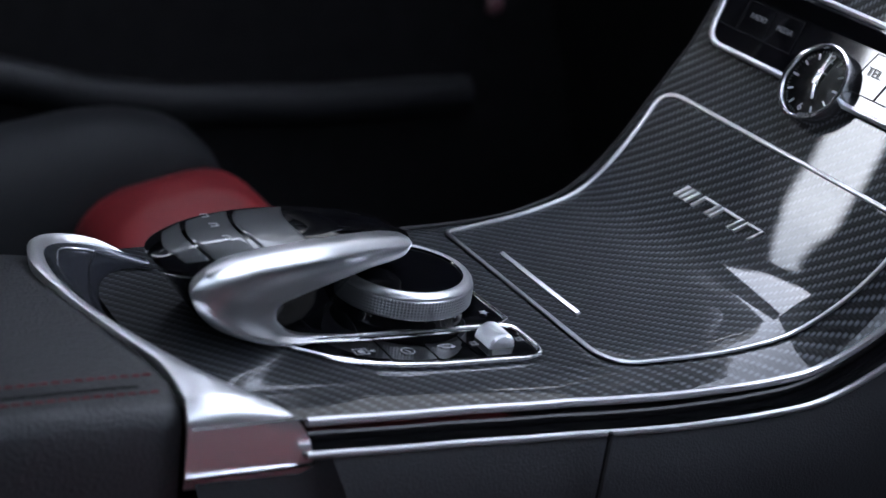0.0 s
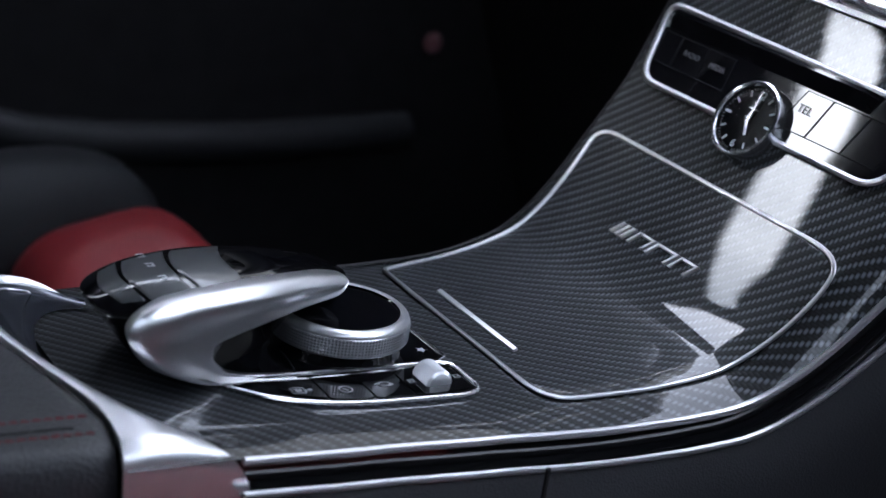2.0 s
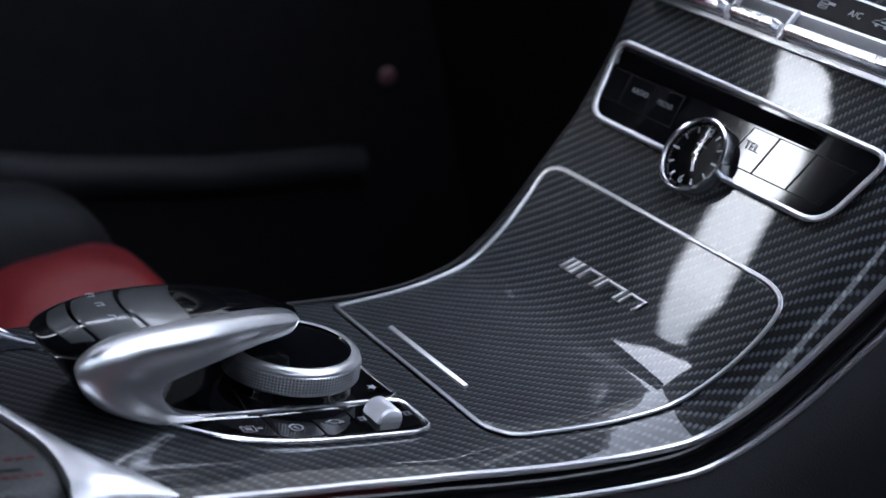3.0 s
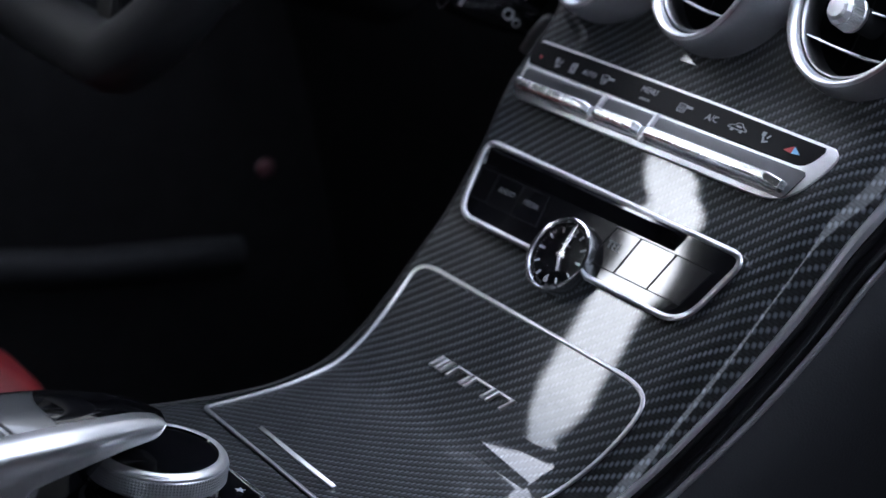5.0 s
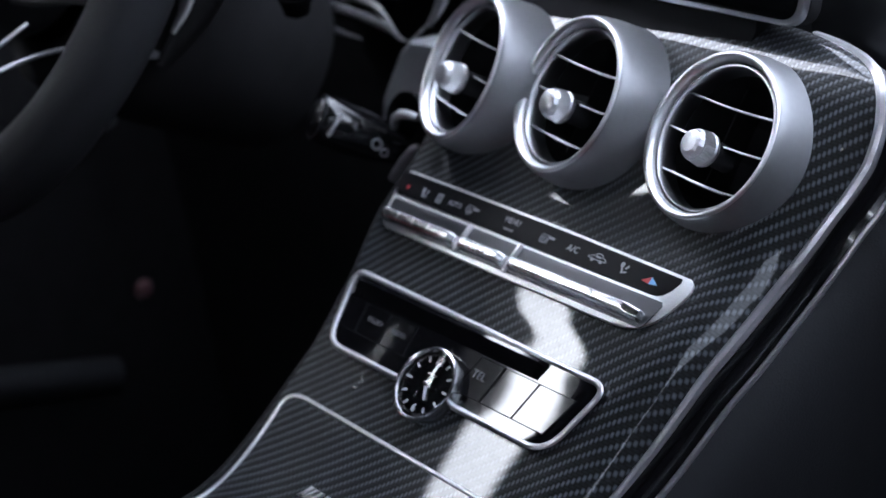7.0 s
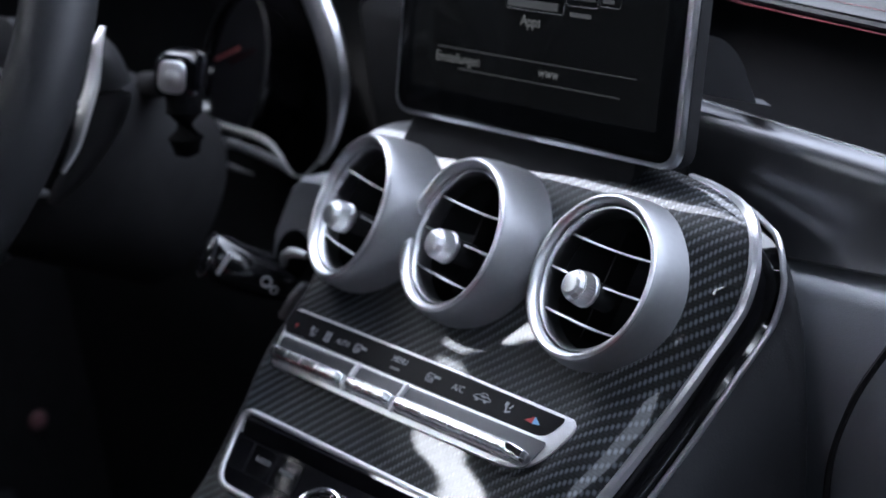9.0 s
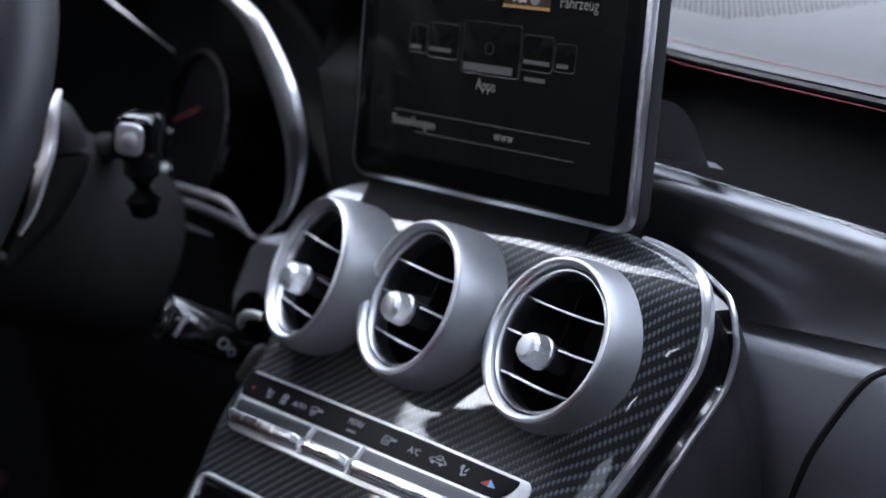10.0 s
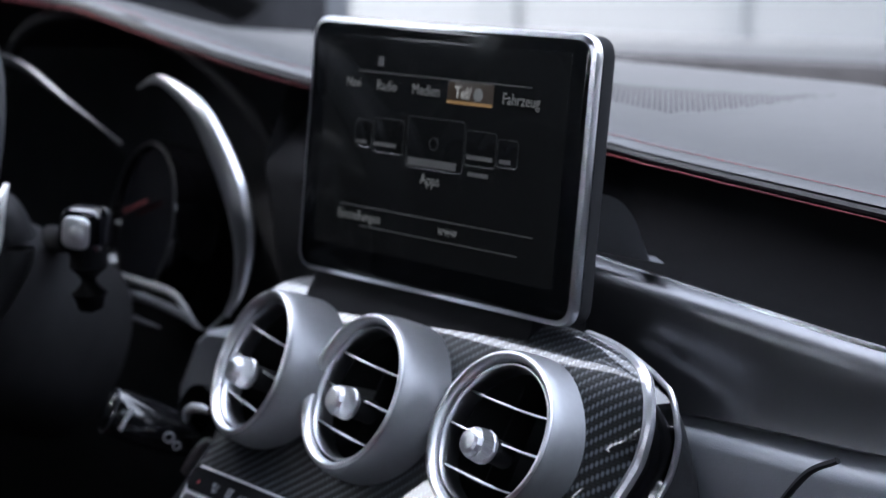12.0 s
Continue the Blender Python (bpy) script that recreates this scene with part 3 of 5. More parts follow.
part("hour_hand", box((0.0016, 0.0090, 0.0005), clock_tilt @ pose(0, 0, 0.0044, 0, 0, -150) @ Matrix.Translation((0, 0.0045, 0)), 0.0002), WHITE_PRINT, face)
part("minute_hand", box((0.0011, 0.0140, 0.0004), clock_tilt @ pose(0, 0, 0.0049, 0, 0, -8) @ Matrix.Translation((0, 0.0068, 0)), 0.0001), GREY_PRINT, face)
part("hub", lathe([(0.0016, 0.0036), (0.0016, 0.0056), (0.0, 0.0058)], clock_tilt, 16), CHROME, face)
part("emblem", box((0.0070, 0.0007, 0.0002), clock_tilt @ pose(0.0, 0.0062, 0.0037)), GREY_PRINT, face, "pale emblem bar")

part("glass", lathe([(0.0188, 0.00585), (0.0165, 0.00630), (0.0130, 0.00685), (0.0080, 0.00735), (0.0040, 0.00755), (0.0, 0.0076)], clock_tilt, 48), CLEAR_GLASS, clock, "clear domed glass")

# ---- climate control panel ----
climate = thing("climate_panel", "climate control panel with black touch strip and chrome rocker bars", "control panel")
cl_line = rounded([(-0.1045, 0.5455), (0.1050, 0.5445), (0.1185, 0.5810), (-0.1145, 0.5835)], [0.010, 0.022, 0.013, 0.010], 8)
part("frame", plate(cl_line, 0.0002, 0.0026, 16, 22, 0.0012), FRAME_SILVER, climate, "polished silver frame")
strip = rounded([(-0.1088, 0.5662), (0.1030, 0.5652), (0.1100, 0.5793), (-0.1120, 0.5817)], 0.0062, 6)
touch_strip = part("touch_strip", plate(strip, 0.0022, 0.0032, 10, 20, 0.0004, at=lambda x, s, h: F(x, s, h + 0.03 * (s - 0.5670))), STRIP_BLACK, climate, "black lacquer touch strip")
well = rounded([(-0.1015, 0.5484), (0.1025, 0.5476), (0.1070, 0.5638), (-0.1060, 0.5643)], 0.003, 5)
part("well", plate(well, 0.0020, 0.0029, 8, 20, 0.0002), DARK_METAL, climate, "dark grey recess behind the rockers")


def rocker(x0, x1, name, ends):
    """A chrome bar: flat top, steep dark front, ends cut to facets."""
    profile = ((0.5486, 0.0), (0.5489, 0.0022), (0.5502, 0.0056), (0.5507, 0.0063), (0.5514, 0.0066), (0.5535, 0.0068), (0.5546, 0.0067), (0.5552, 0.0063), (0.5558, 0.0050), (0.5561, 0.0))
    rows = []
    cuts = [(x0, 0.0), (x0 + 0.0012, 0.8), (x0 + 0.0018, 0.97), (x0 + 0.0024, 1.0)]
    cuts += [(x0 + 0.003 + (x1 - x0 - 0.003 - ends - 0.001) * k / 12, 1.0) for k in range(13)]
    cuts += [(x1 - ends, 1.0), (x1 - ends * 0.85, 0.98), (x1 - ends * 0.15, 0.55), (x1, 0.0)]
    for x, e in cuts:
        rows.append([F(x, 0.5524 + (s - 0.5524) * (0.72 + 0.28 * e), 0.0026 + h * e) for s, h in profile])
    bar = part(name, loft(rows, cap=True), ROCKER_SILVER, climate, "polished silver rocker bar", 22)
    for k in range(1, 4):
        part("rocker_line", box((0.0004, 0.0042, 0.0003), on_surface(x0 + (x1 - x0) * (0.04 + 0.21 * k), 0.5530, 0.0094)), MATT_SILVER, bar, "fine bright line across the rocker")
    part("rocker_mark", box((0.0050, 0.0014, 0.0003), on_surface(x0 + 0.0055, 0.5494, 0.0066) @ pose(0, 0, 0, 66, 0, 0)), GREY_PRINT, bar, "small grey mark on the front of the rocker")
    return bar


rocker(-0.1020, -0.0385, "rocker", 0.0045)
rocker(-0.0345, 0.0020, "rocker", 0.0045)
rocker(0.0060, 0.1005, "rocker", 0.0100)
for x in (-0.0365, 0.0040):
    part("bridge", box((0.0022, 0.0175, 0.0030), on_surface(x, 0.5560, 0.0040), 0.0008), FRAME_SILVER, climate, "silver bridge between rockers")

ICON_S = 0.5726


def strip_face(x, s):
    """A pose just above the touch strip, which leans back from the console."""
    return on_surface(x, s, 0.0034 + 0.03 * (s - 0.5670)) @ pose(0, 0, 0, 1.7, 0, 0)


def icon_bm(kind, x, s=ICON_S):
    m = strip_face(x, s)
    bar = lambda px, py, w, l, a=0: box((w, l, 0.0002), m @ pose(px, py, 0, 0, 0, a))
    if kind == "flow":
        return join(bar(-0.0010, 0.0018, 0.0022, 0.0022), bar(0.0, -0.0008, 0.0010, 0.0040, 30), bar(0.0018, -0.0020, 0.0036, 0.0008, 20), bar(0.0026, 0.0010, 0.0008, 0.0026, -30))
    if kind == "seat":
        return join(bar(-0.0016, 0, 0.0014, 0.0058, 8), bar(0.0012, 0, 0.0014, 0.0058, 8), bar(0, -0.0024, 0.0040, 0.0009), bar(0, 0.0026, 0.0040, 0.0009))
    ring = lambda pts, r=0.00026: tube([m @ Vector((px, py, 0)) for px, py in smooth_line(pts, 28, True)], r, True, 5)
    if kind == "screen":
        hood = ring([(-0.0032, 0.0020), (-0.0005, 0.0026), (0.0022, 0.0020), (0.0012, -0.0016), (-0.0005, -0.0026), (-0.0022, -0.0016)])
        return join(hood, bar(-0.0010, -0.0002, 0.0004, 0.0030, 10), bar(0.0004, -0.0002, 0.0004, 0.0030, 10), bar(0.0044, 0.0014, 0.0038, 0.0013))
    if kind == "rear_screen":
        pane = ring(rounded([(-0.0032, -0.0022), (0.0022, -0.0022), (0.0022, 0.0022), (-0.0032, 0.0022)], 0.0008, 3))
        return join(pane, bar(-0.0018, -0.0002, 0.0004, 0.0026, 10), bar(-0.0005, -0.0002, 0.0004, 0.0026, 10), bar(0.0008, -0.0002, 0.0004, 0.0026, 10), bar(0.0044, 0.0014, 0.0038, 0.0013))
    if kind == "car":
        outline = ring([(-0.0054, -0.0008), (-0.0050, 0.0006), (-0.0026, 0.0012), (-0.0010, 0.0026), (0.0018, 0.0026), (0.0034, 0.0010), (0.0054, 0.0004), (0.0054, -0.0008)])
        return join(outline, bar(0.0004, 0.0008, 0.0036, 0.0010), bar(-0.0030, -0.0014, 0.0018, 0.0016), bar(0.0030, -0.0014, 0.0018, 0.0016))
    return bar(0, 0, 0.002, 0.002)


for kind, x in (("flow", -0.0860), ("seat", -0.0720), ("screen", -0.0455), ("rear_screen", 0.0150), ("car", 0.0541), ("flow", 0.0719)):
    part("icon", icon_bm(kind, x), ICON_PRINT, touch_strip, "white icon")
part("icon", box((0.0016, 0.0020, 0.0002), strip_face(-0.1005, ICON_S)), RED_PRINT, touch_strip, "small red mark")
part("label_text", lettering("AUTO", 0.0044, strip_face(-0.0585, ICON_S), stretch=0.9), ICON_PRINT, touch_strip, "white lettering AUTO")
part("label_text", lettering("MENU", 0.0048, strip_face(-0.0120, 0.5752), stretch=0.9), ICON_PRINT, touch_strip, "white lettering MENU")
part("label_bar", box((0.0075, 0.0012, 0.0002), strip_face(-0.0120, 0.5700)), GREY_PRINT, touch_strip, "small grey bar")
part("label_text", lettering("A/C", 0.0052, strip_face(0.0362, ICON_S)), ICON_PRINT, touch_strip, "white lettering A/C")


def triangle(x, s, flip):
    bm = bmesh.new()
    k = -1 if flip else 1
    pts = [strip_face(x, s) @ Vector(q) for q in ((0, -0.0019, 0.0002), (0, 0.0019, 0.0002), (-0.0050 * k, -0.0013, 0.0002))]
    vs = [bm.verts.new(p) for p in pts]
    lower = [bm.verts.new(p - normal_at(s) * 0.0003) for p in pts]
    bm.faces.new(vs)
    for i in range(3):
        bm.faces.new((vs[i], vs[(i + 1) % 3], lower[(i + 1) % 3], lower[i]))
    return bm


part("temperature_mark", triangle(0.0915, ICON_S - 0.001, False), RED_PRINT, touch_strip, "red triangle half")
part("temperature_mark", triangle(0.0918, ICON_S - 0.001, True), BLUE_PRINT, touch_strip, "blue triangle half")

# ---- the three round vents ----


def make_vent(m):
    vent = thing("air_vent", "round matt silver air vent with black slats and a faceted knob", "air vent", "three round air vents", at=m.translation)
    body = [(0.0478, -0.070), (0.0478, -0.040), (0.0474, -0.022), (0.0463, -0.008), (0.0450, 0.0), (0.0440, 0.0035), (0.0430, 0.0052), (0.0420, 0.0056), (0.0400, 0.0040), (0.0388, 0.0020)]
    part("shroud", lathe(body, m, 96), MATT_SILVER, vent, "matt silver tapered shroud", 50)
    part("lip", lathe([(0.0433, 0.0050), (0.0427, 0.0062), (0.0416, 0.0066), (0.0406, 0.0060), (0.0392, 0.0040), (0.0388, 0.0028), (0.0388, 0.0)], m, 96), BRIGHT_SILVER, vent, "bright bevelled lip", 60)
    part("groove", lathe([(0.0389, 0.0012), (0.0386, -0.0030), (0.0380, -0.0030), (0.0380, 0.0)], m, 72), DARK_VOID, vent, "black groove inside the lip")
    part("inner_ring", lathe([(0.0381, -0.002), (0.0381, 0.0010), (0.0377, 0.0018), (0.0369, 0.0018), (0.0360, 0.0004), (0.0357, -0.0040), (0.0357, -0.010)], m, 96), SATIN, vent, "satin inner ring", 50)
    part("throat", lathe([(0.0359, -0.0050), (0.0356, -0.020), (0.0345, -0.045), (0.0, -0.046)], m, 64), DARK_VOID, vent, "black throat")
    for v in (0.0172, -0.0018, -0.0228):
        half = math.sqrt(max(0.0, 0.0357 ** 2 - v * v))
        rows = []
        n = 18
        for i in range(n + 1):
            t = 2 * i / n - 1
            bow = -0.0035 + 0.0025 * t * t
            px, dip = half * t, 0.0008 * (1 - t * t)
            rows.append([m @ Vector((px, v - dip + a, bow + b)) for a, b in ((0.0009, 0.0), (0.0, 0.0007), (-0.0009, 0.0), (-0.0022, -0.024), (-0.0008, -0.024))])
        slat = part("slat", loft(rows, closed_rows=True, cap=True), BLACK_GLOSS, vent, "thin black slat")
        edge = [m @ Vector((half * 0.985 * (2 * i / n - 1), v - 0.0008 * (1 - (2 * i / n - 1) ** 2), -0.0028 + 0.0025 * (2 * i / n - 1) ** 2)) for i in range(n + 1)]
        part("slat_edge", tube(edge, 0.0005, sides=6, up=m.to_3x3() @ Vector((0, 1, 0))), SATIN, slat, "bright slat edge")
    for px in (-0.018, 0.018):
        part("rear_vane", box((0.0010, 0.060, 0.016), m @ pose(px, 0, -0.030)), BLACK_PLASTIC, vent, "black upright vane")
    # the knob: a ribbed waist between a flat faceted nose and a collar
    k = m @ Matrix.Translation((0.0, -0.0072, 0.0085)) @ Matrix.Diagonal((0.94, 0.94, 0.95, 1))
    knob = part("knob", lathe([(0.0050, -0.0080), (0.0084, -0.0074), (0.0095, -0.0064), (0.0097, -0.0046), (0.0090, -0.0038), (0.0080, 0.0040), (0.0074, 0.0052), (0.0070, 0.0062), (0.0052, 0.0074), (0.0, 0.0078)], k, 12),
                FACET_SILVER, vent, "faceted polished silver knob", 14)
    part("knob_ribs", lathe([(0.0080, -0.0036), (0.0091, -0.0034), (0.0083, 0.0034), (0.0074, 0.0036)], k, 72, 0.0003, (1, 2)), BRIGHT_SILVER, knob, "finely ribbed waist", 10)
    part("knob_collar", lathe([(0.0070, -0.022), (0.0070, -0.0085), (0.0046, -0.0072)], k, 28), DARK_VOID, knob, "black knob collar")
    return vent


for vent_pose in VENT_POSES:
    make_vent(vent_pose)

# ---- the free-standing screen ----
SCR_UP = Vector((0, 0.1045, 0.9945))
SCR_M = frame_of((0, 0.1468, 0.7316), (1, 0, 0), SCR_UP)   # x across, y up from the lower edge, z towards the seats
screen = thing("infotainment_screen", "free-standing tablet screen with silver frame showing a dark German menu", "screen")


def round_slab(w0, w1, h0, h1, z0, z1, radius, edge=0.001, m=SCR_M):
    line = rounded([(w0, h0), (w1, h0), (w1, h1), (w0, h1)], radius, 8)
    cx, cy = (w0 + w1) / 2, (h0 + h1) / 2

    def ring(z, inset):
        return [m @ Vector((cx + (x - cx) * (1 - 2 * inset / (w1 - w0)), cy + (y - cy) * (1 - 2 * inset / (h1 - h0)), z)) for x, y in line]
    bm = loft([ring(z0, edge), ring(z0 + edge, 0), ring(z1 - edge, 0), ring(z1 - edge * 0.3, edge * 0.3), ring(z1, edge)], closed_rows=True, cap=True)
    return bm


part("frame", round_slab(-0.1080, 0.1080, 0.0, 0.1480, -0.0070, 0.0, 0.0125, 0.0022), SATIN, screen, "silver frame", 40)
glass = part("glass", round_slab(-0.1046, 0.1046, 0.0030, 0.1448, -0.004, 0.0006, 0.0105, 0.0004), SCREEN_GLASS, screen, "dark glass front", 40)
part("rear_shell", round_slab(-0.1076, 0.1076, 0.0004, 0.1476, -0.0185, -0.0068, 0.0125, 0.004), DARK_VOID, screen, "dark grey rear shell", 40)
part("display", round_slab(-0.0930, 0.0930, 0.0180, 0.1380, 0.0003, 0.00064, 0.002, 0.0001), SCREEN_GLOW, glass, "faintly glowing dark grey display")
ped = smooth_line([(-0.095, 0.735), (-0.098, 0.760), (-0.085, 0.788), (-0.05, 0.7925), (0.05, 0.7930), (0.083, 0.7920), (0.0945, 0.7893), (0.1035, 0.7815), (0.1100, 0.7690), (0.1190, 0.7530), (0.1240, 0.742)], 60)
ped_front = [Vector((p[0], 0.200, max(p[1], 0.7610))) for p in ped]
ped_back = [Vector((p[0] * 0.86, 0.215, max(0.70 + (p[1] - 0.70) * 0.90, 0.7600))) for p in ped]
ped_mid = [Vector((p[0] * 0.5, 0.2005, max(0.735 + (p[1] - 0.735) * 0.4, 0.7610))) for p in ped]
part("pedestal", loft([ped_back, ped_front, ped_mid]), SHELL_GREY, screen, "grey pedestal behind the screen", 50)
foot_rows = []
for k in range(25):
    x = -0.095 + 0.170 * k / 24
    base = F(x, float(np.interp(x, (-0.11, -0.05, 0.024, 0.085, 0.114), (0.690, 0.694, 0.700, 0.706, 0.712))), 0.0003)
    side = 0.003 * max(0.0, abs(x) - 0.060) / 0.030
    foot_rows.append([base, base + Vector((0, 0.003, 0.004)), Vector((x, 0.1545, 0.7360 - side)), Vector((x, 0.1600, 0.7440 - side)), Vector((x, 0.185, 0.757 - side)), Vector((x, 0.195, 0.757 - side)), Vector((x, 0.197, 0.715))])
part("foot", loft(foot_rows, cap=True), MATT_BLACK, screen, "black foot under the screen", 30)


def scr(x, y, z=0.0010, a=0):
    return SCR_M @ pose(x, y, z, 0, 0, a)


for text, x, y, size in (("Navi", -0.0678, 0.1118, 0.0078), ("Radio", -0.0403, 0.1114, 0.0084), ("Medien", -0.0091, 0.1113, 0.0086), ("Tel/", 0.0190, 0.1120, 0.0092),
                         ("Fahrzeug", 0.0612, 0.1113, 0.0086), ("Apps", -0.0006, 0.0632, 0.0086), ("Einstellungen", -0.0552, 0.0368, 0.0080), ("www", 0.0160, 0.0374, 0.0080)):
    part("menu_text", lettering(text, size, scr(x, y), 0.00005, stretch=0.86), SCREEN_BRIGHT if text == "Tel/" else SCREEN_TEXT, glass, "pale menu lettering " + text)
part("globe_icon", lathe([(0.0, 0.0), (0.0036, 0.0), (0.0036, 0.0001), (0.0, 0.0001)], scr(0.0305, 0.1120), 24), SCREEN_TEXT, glass, "round globe icon")
part("selected_field", round_slab(0.0075, 0.0412, 0.1065, 0.1180, 0.0005, 0.0008, 0.001, 0.0001), SCREEN_SELECT, glass, "faint selected menu field")
part("selection_line", box((0.0335, 0.0016, 0.0001), scr(0.0243, 0.1069)), SCREEN_AMBER, glass, "amber selection line")
for x0, x1, y, mt in ((-0.0640, 0.0680, 0.1186, SCREEN_DIM), (-0.0720, 0.0775, 0.0425, SCREEN_DIM), (-0.0540, 0.0675, 0.0315, SCREEN_DIM)):
    part("menu_line", box((x1 - x0, 0.0006, 0.0001), scr((x0 + x1) / 2, y)), mt, glass, "thin menu line")
part("status_icon", box((0.0044, 0.0052, 0.0001), scr(-0.0465, 0.1248)), SCREEN_DIM, glass, "small status icon")


def card(x0, x1, y0, y1, name):
    line = rounded([(x0, y0), (x1, y0), (x1, y1), (x0, y1)], 0.0022, 5)
    part(name, round_slab(x0, x1, y0, y1, 0.0004, 0.0007, 0.0022, 0.0001), SCREEN_CARD, glass, "faint grey menu card")
    part("card_outline", tube([SCR_M @ Vector((x, y, 0.0008)) for x, y in line], 0.00018, True, 5, up=SCR_UP), SCREEN_FAINT, glass, "thin card outline")


card(-0.0210, 0.0228, 0.0690, 0.0968, "menu_card")
card(-0.0484, -0.0240, 0.0745, 0.0935, "menu_card")
card(-0.0636, -0.0500, 0.0760, 0.0912, "menu_card")
card(0.0240, 0.0463, 0.0745, 0.0930, "menu_card")
card(0.0475, 0.0620, 0.0760, 0.0905, "menu_card")
part("emblem", lathe([(0.0030, 0), (0.0034, 0.0), (0.0034, 0.0001), (0.0030, 0.0001)], scr(0.0, 0.0832, 0.0009), 24), SCREEN_FAINT, glass, "small ring emblem")
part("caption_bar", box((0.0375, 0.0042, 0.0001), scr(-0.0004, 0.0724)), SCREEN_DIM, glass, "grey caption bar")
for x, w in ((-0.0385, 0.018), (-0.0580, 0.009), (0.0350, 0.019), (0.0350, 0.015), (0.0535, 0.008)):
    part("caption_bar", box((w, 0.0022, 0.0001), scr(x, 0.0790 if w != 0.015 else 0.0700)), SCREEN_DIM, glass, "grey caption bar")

# ---- rear of the console: controller, keys, hand rest ----
controls = thing("control_plate", "black lacquered control plate with chrome rim round the rotary controller", "control panel")
base_line = rounded([(-0.034, 0.135), (0.020, 0.135), (0.0265, 0.160), (0.0285, 0.2500), (0.0235, 0.2575), (-0.034, 0.2550)], [0.02, 0.02, 0.03, 0.004, 0.004, 0.01], 6)
part("base", plate(base_line, 0.0002, 0.0014, 20, 12, 0.0004), BLACK_GLOSS, controls, "black lacquer base")
keys_line = rounded([(0.0285, 0.139), (0.0560, 0.1720), (0.0605, 0.2500), (0.0555, 0.2560), (0.0318, 0.2560), (0.0285, 0.2500)], [0.004, 0.04, 0.006, 0.004, 0.004, 0.004], 8)
part("key_rim", rim(keys_line, 0.0014, 0.0013, 0.8), CHROME, controls, "chrome rim round the keys")
part("key_field", plate(keys_line, 0.0002, 0.0012, 22, 10, 0.0003), BLACK_GLOSS, controls, "black key field")
for a, b in ((0.150, 0.1850), (0.1860, 0.2055), (0.2065, 0.2245), (0.2255, 0.2520)):
    la, lb = span(keys_line, a + 0.001), span(keys_line, b - 0.001)
    part("key", plate(rounded([(la[0] + 0.002, a), (la[1] - 0.0035, a), (lb[1] - 0.0035, b), (lb[0] + 0.002, b)], 0.0012, 3), 0.0010, 0.0019, 4, 4, 0.00015), BLACK_GLOSS, controls, "black key", 3)


def flat_icon(x, s, kind, material=ICON_PRINT, parent=None):
    m = on_surface(x, s, 0.0022) @ pose(0, 0, 0, 0, 0, -90)
    bar = lambda px, py, w, l, a=0: box((w, l, 0.0002), m @ pose(px, py, 0, 0, 0, a))
    ring = lambda r, k: lathe([(r - 0.0003, 0.0), (r - 0.0003, 0.0002), (r + 0.0003, 0.0002), (r + 0.0003, 0.0)], m @ Matrix.Diagonal((1, k, 1, 1)), 28)
    if kind == "frame":
        bm = join(bar(0, 0.0024, 0.0062, 0.0006), bar(0, -0.0024, 0.0062, 0.0006), bar(-0.0030, 0, 0.0006, 0.0050), bar(0.0030, 0, 0.0006, 0.0050), bar(0, 0, 0.0030, 0.0024), bar(-0.0052, 0, 0.0024, 0.0012))
    elif kind == "ring":
        bm = join(ring(0.0029, 0.95), bar(0, 0, 0.0007, 0.0030, 30))
    elif kind == "car":
        bm = join(ring(0.0026, 0.6), bar(0.0024, -0.0012, 0.0040, 0.0010, 20), bar(-0.0024, 0.0012, 0.0032, 0.0010, 20))
    elif kind == "star":
        bm = bmesh.new()
        pts = [m @ Vector((math.sin(math.pi * j / 5) * r, math.cos(math.pi * j / 5) * r, 0)) for j, r in enumerate([0.0030, 0.0013] * 5)]
        top = [bm.verts.new(p) for p in pts]
        bm.faces.new(top)
    else:
        bm = join(bar(0, 0.0012, 0.0036, 0.0008), bar(0, -0.0012, 0.0036, 0.0008), bar(-0.0010, 0, 0.0008, 0.0030), bar(0.0012, 0, 0.0008, 0.0030))
    return part("icon", bm, material, parent or controls, "white icon")


flat_icon(0.0430, 0.1745, "frame")
flat_icon(0.0455, 0.1955, "ring")
flat_icon(0.0440, 0.2150, "car")
flat_icon(0.0440, 0.2285, "bars", GREY_PRINT)
flat_icon(0.0445, 0.2508, "bars", GREY_PRINT)
flat_icon(0.0165, 0.2490, "star")
roll_m = on_surface(0.0435, 0.2390, 0.0022) @ pose(0, 0, 0, 0, 90, 0)
part("volume_roller", lathe([(0.0, -0.0072), (0.0052, -0.0072), (0.0060, -0.0062), (0.0060, 0.0062), (0.0052, 0.0072), (0.0, 0.0072)], roll_m, 88, 0.0005, (2, 3)), BRIGHT_SILVER, controls, "ribbed silver roller", 15)
part("plate_edge", tube([F(x, s, 0.0014) for x, s in ((0.0276, 0.190), (0.0284, 0.22), (0.0284, 0.2500), (0.0236, 0.2574), (0.0, 0.2562), (-0.02, 0.2552))], 0.0007, sides=6), CHROME, controls, "thin bright plate edge")
part("plate_seam", tube([F(-0.030 + 0.055 * k / 6, 0.1815 + 0.004 * math.sin(k / 2), 0.0014) for k in range(7)], 0.0004, sides=5), DARK_VOID, controls, "fine dark seam")

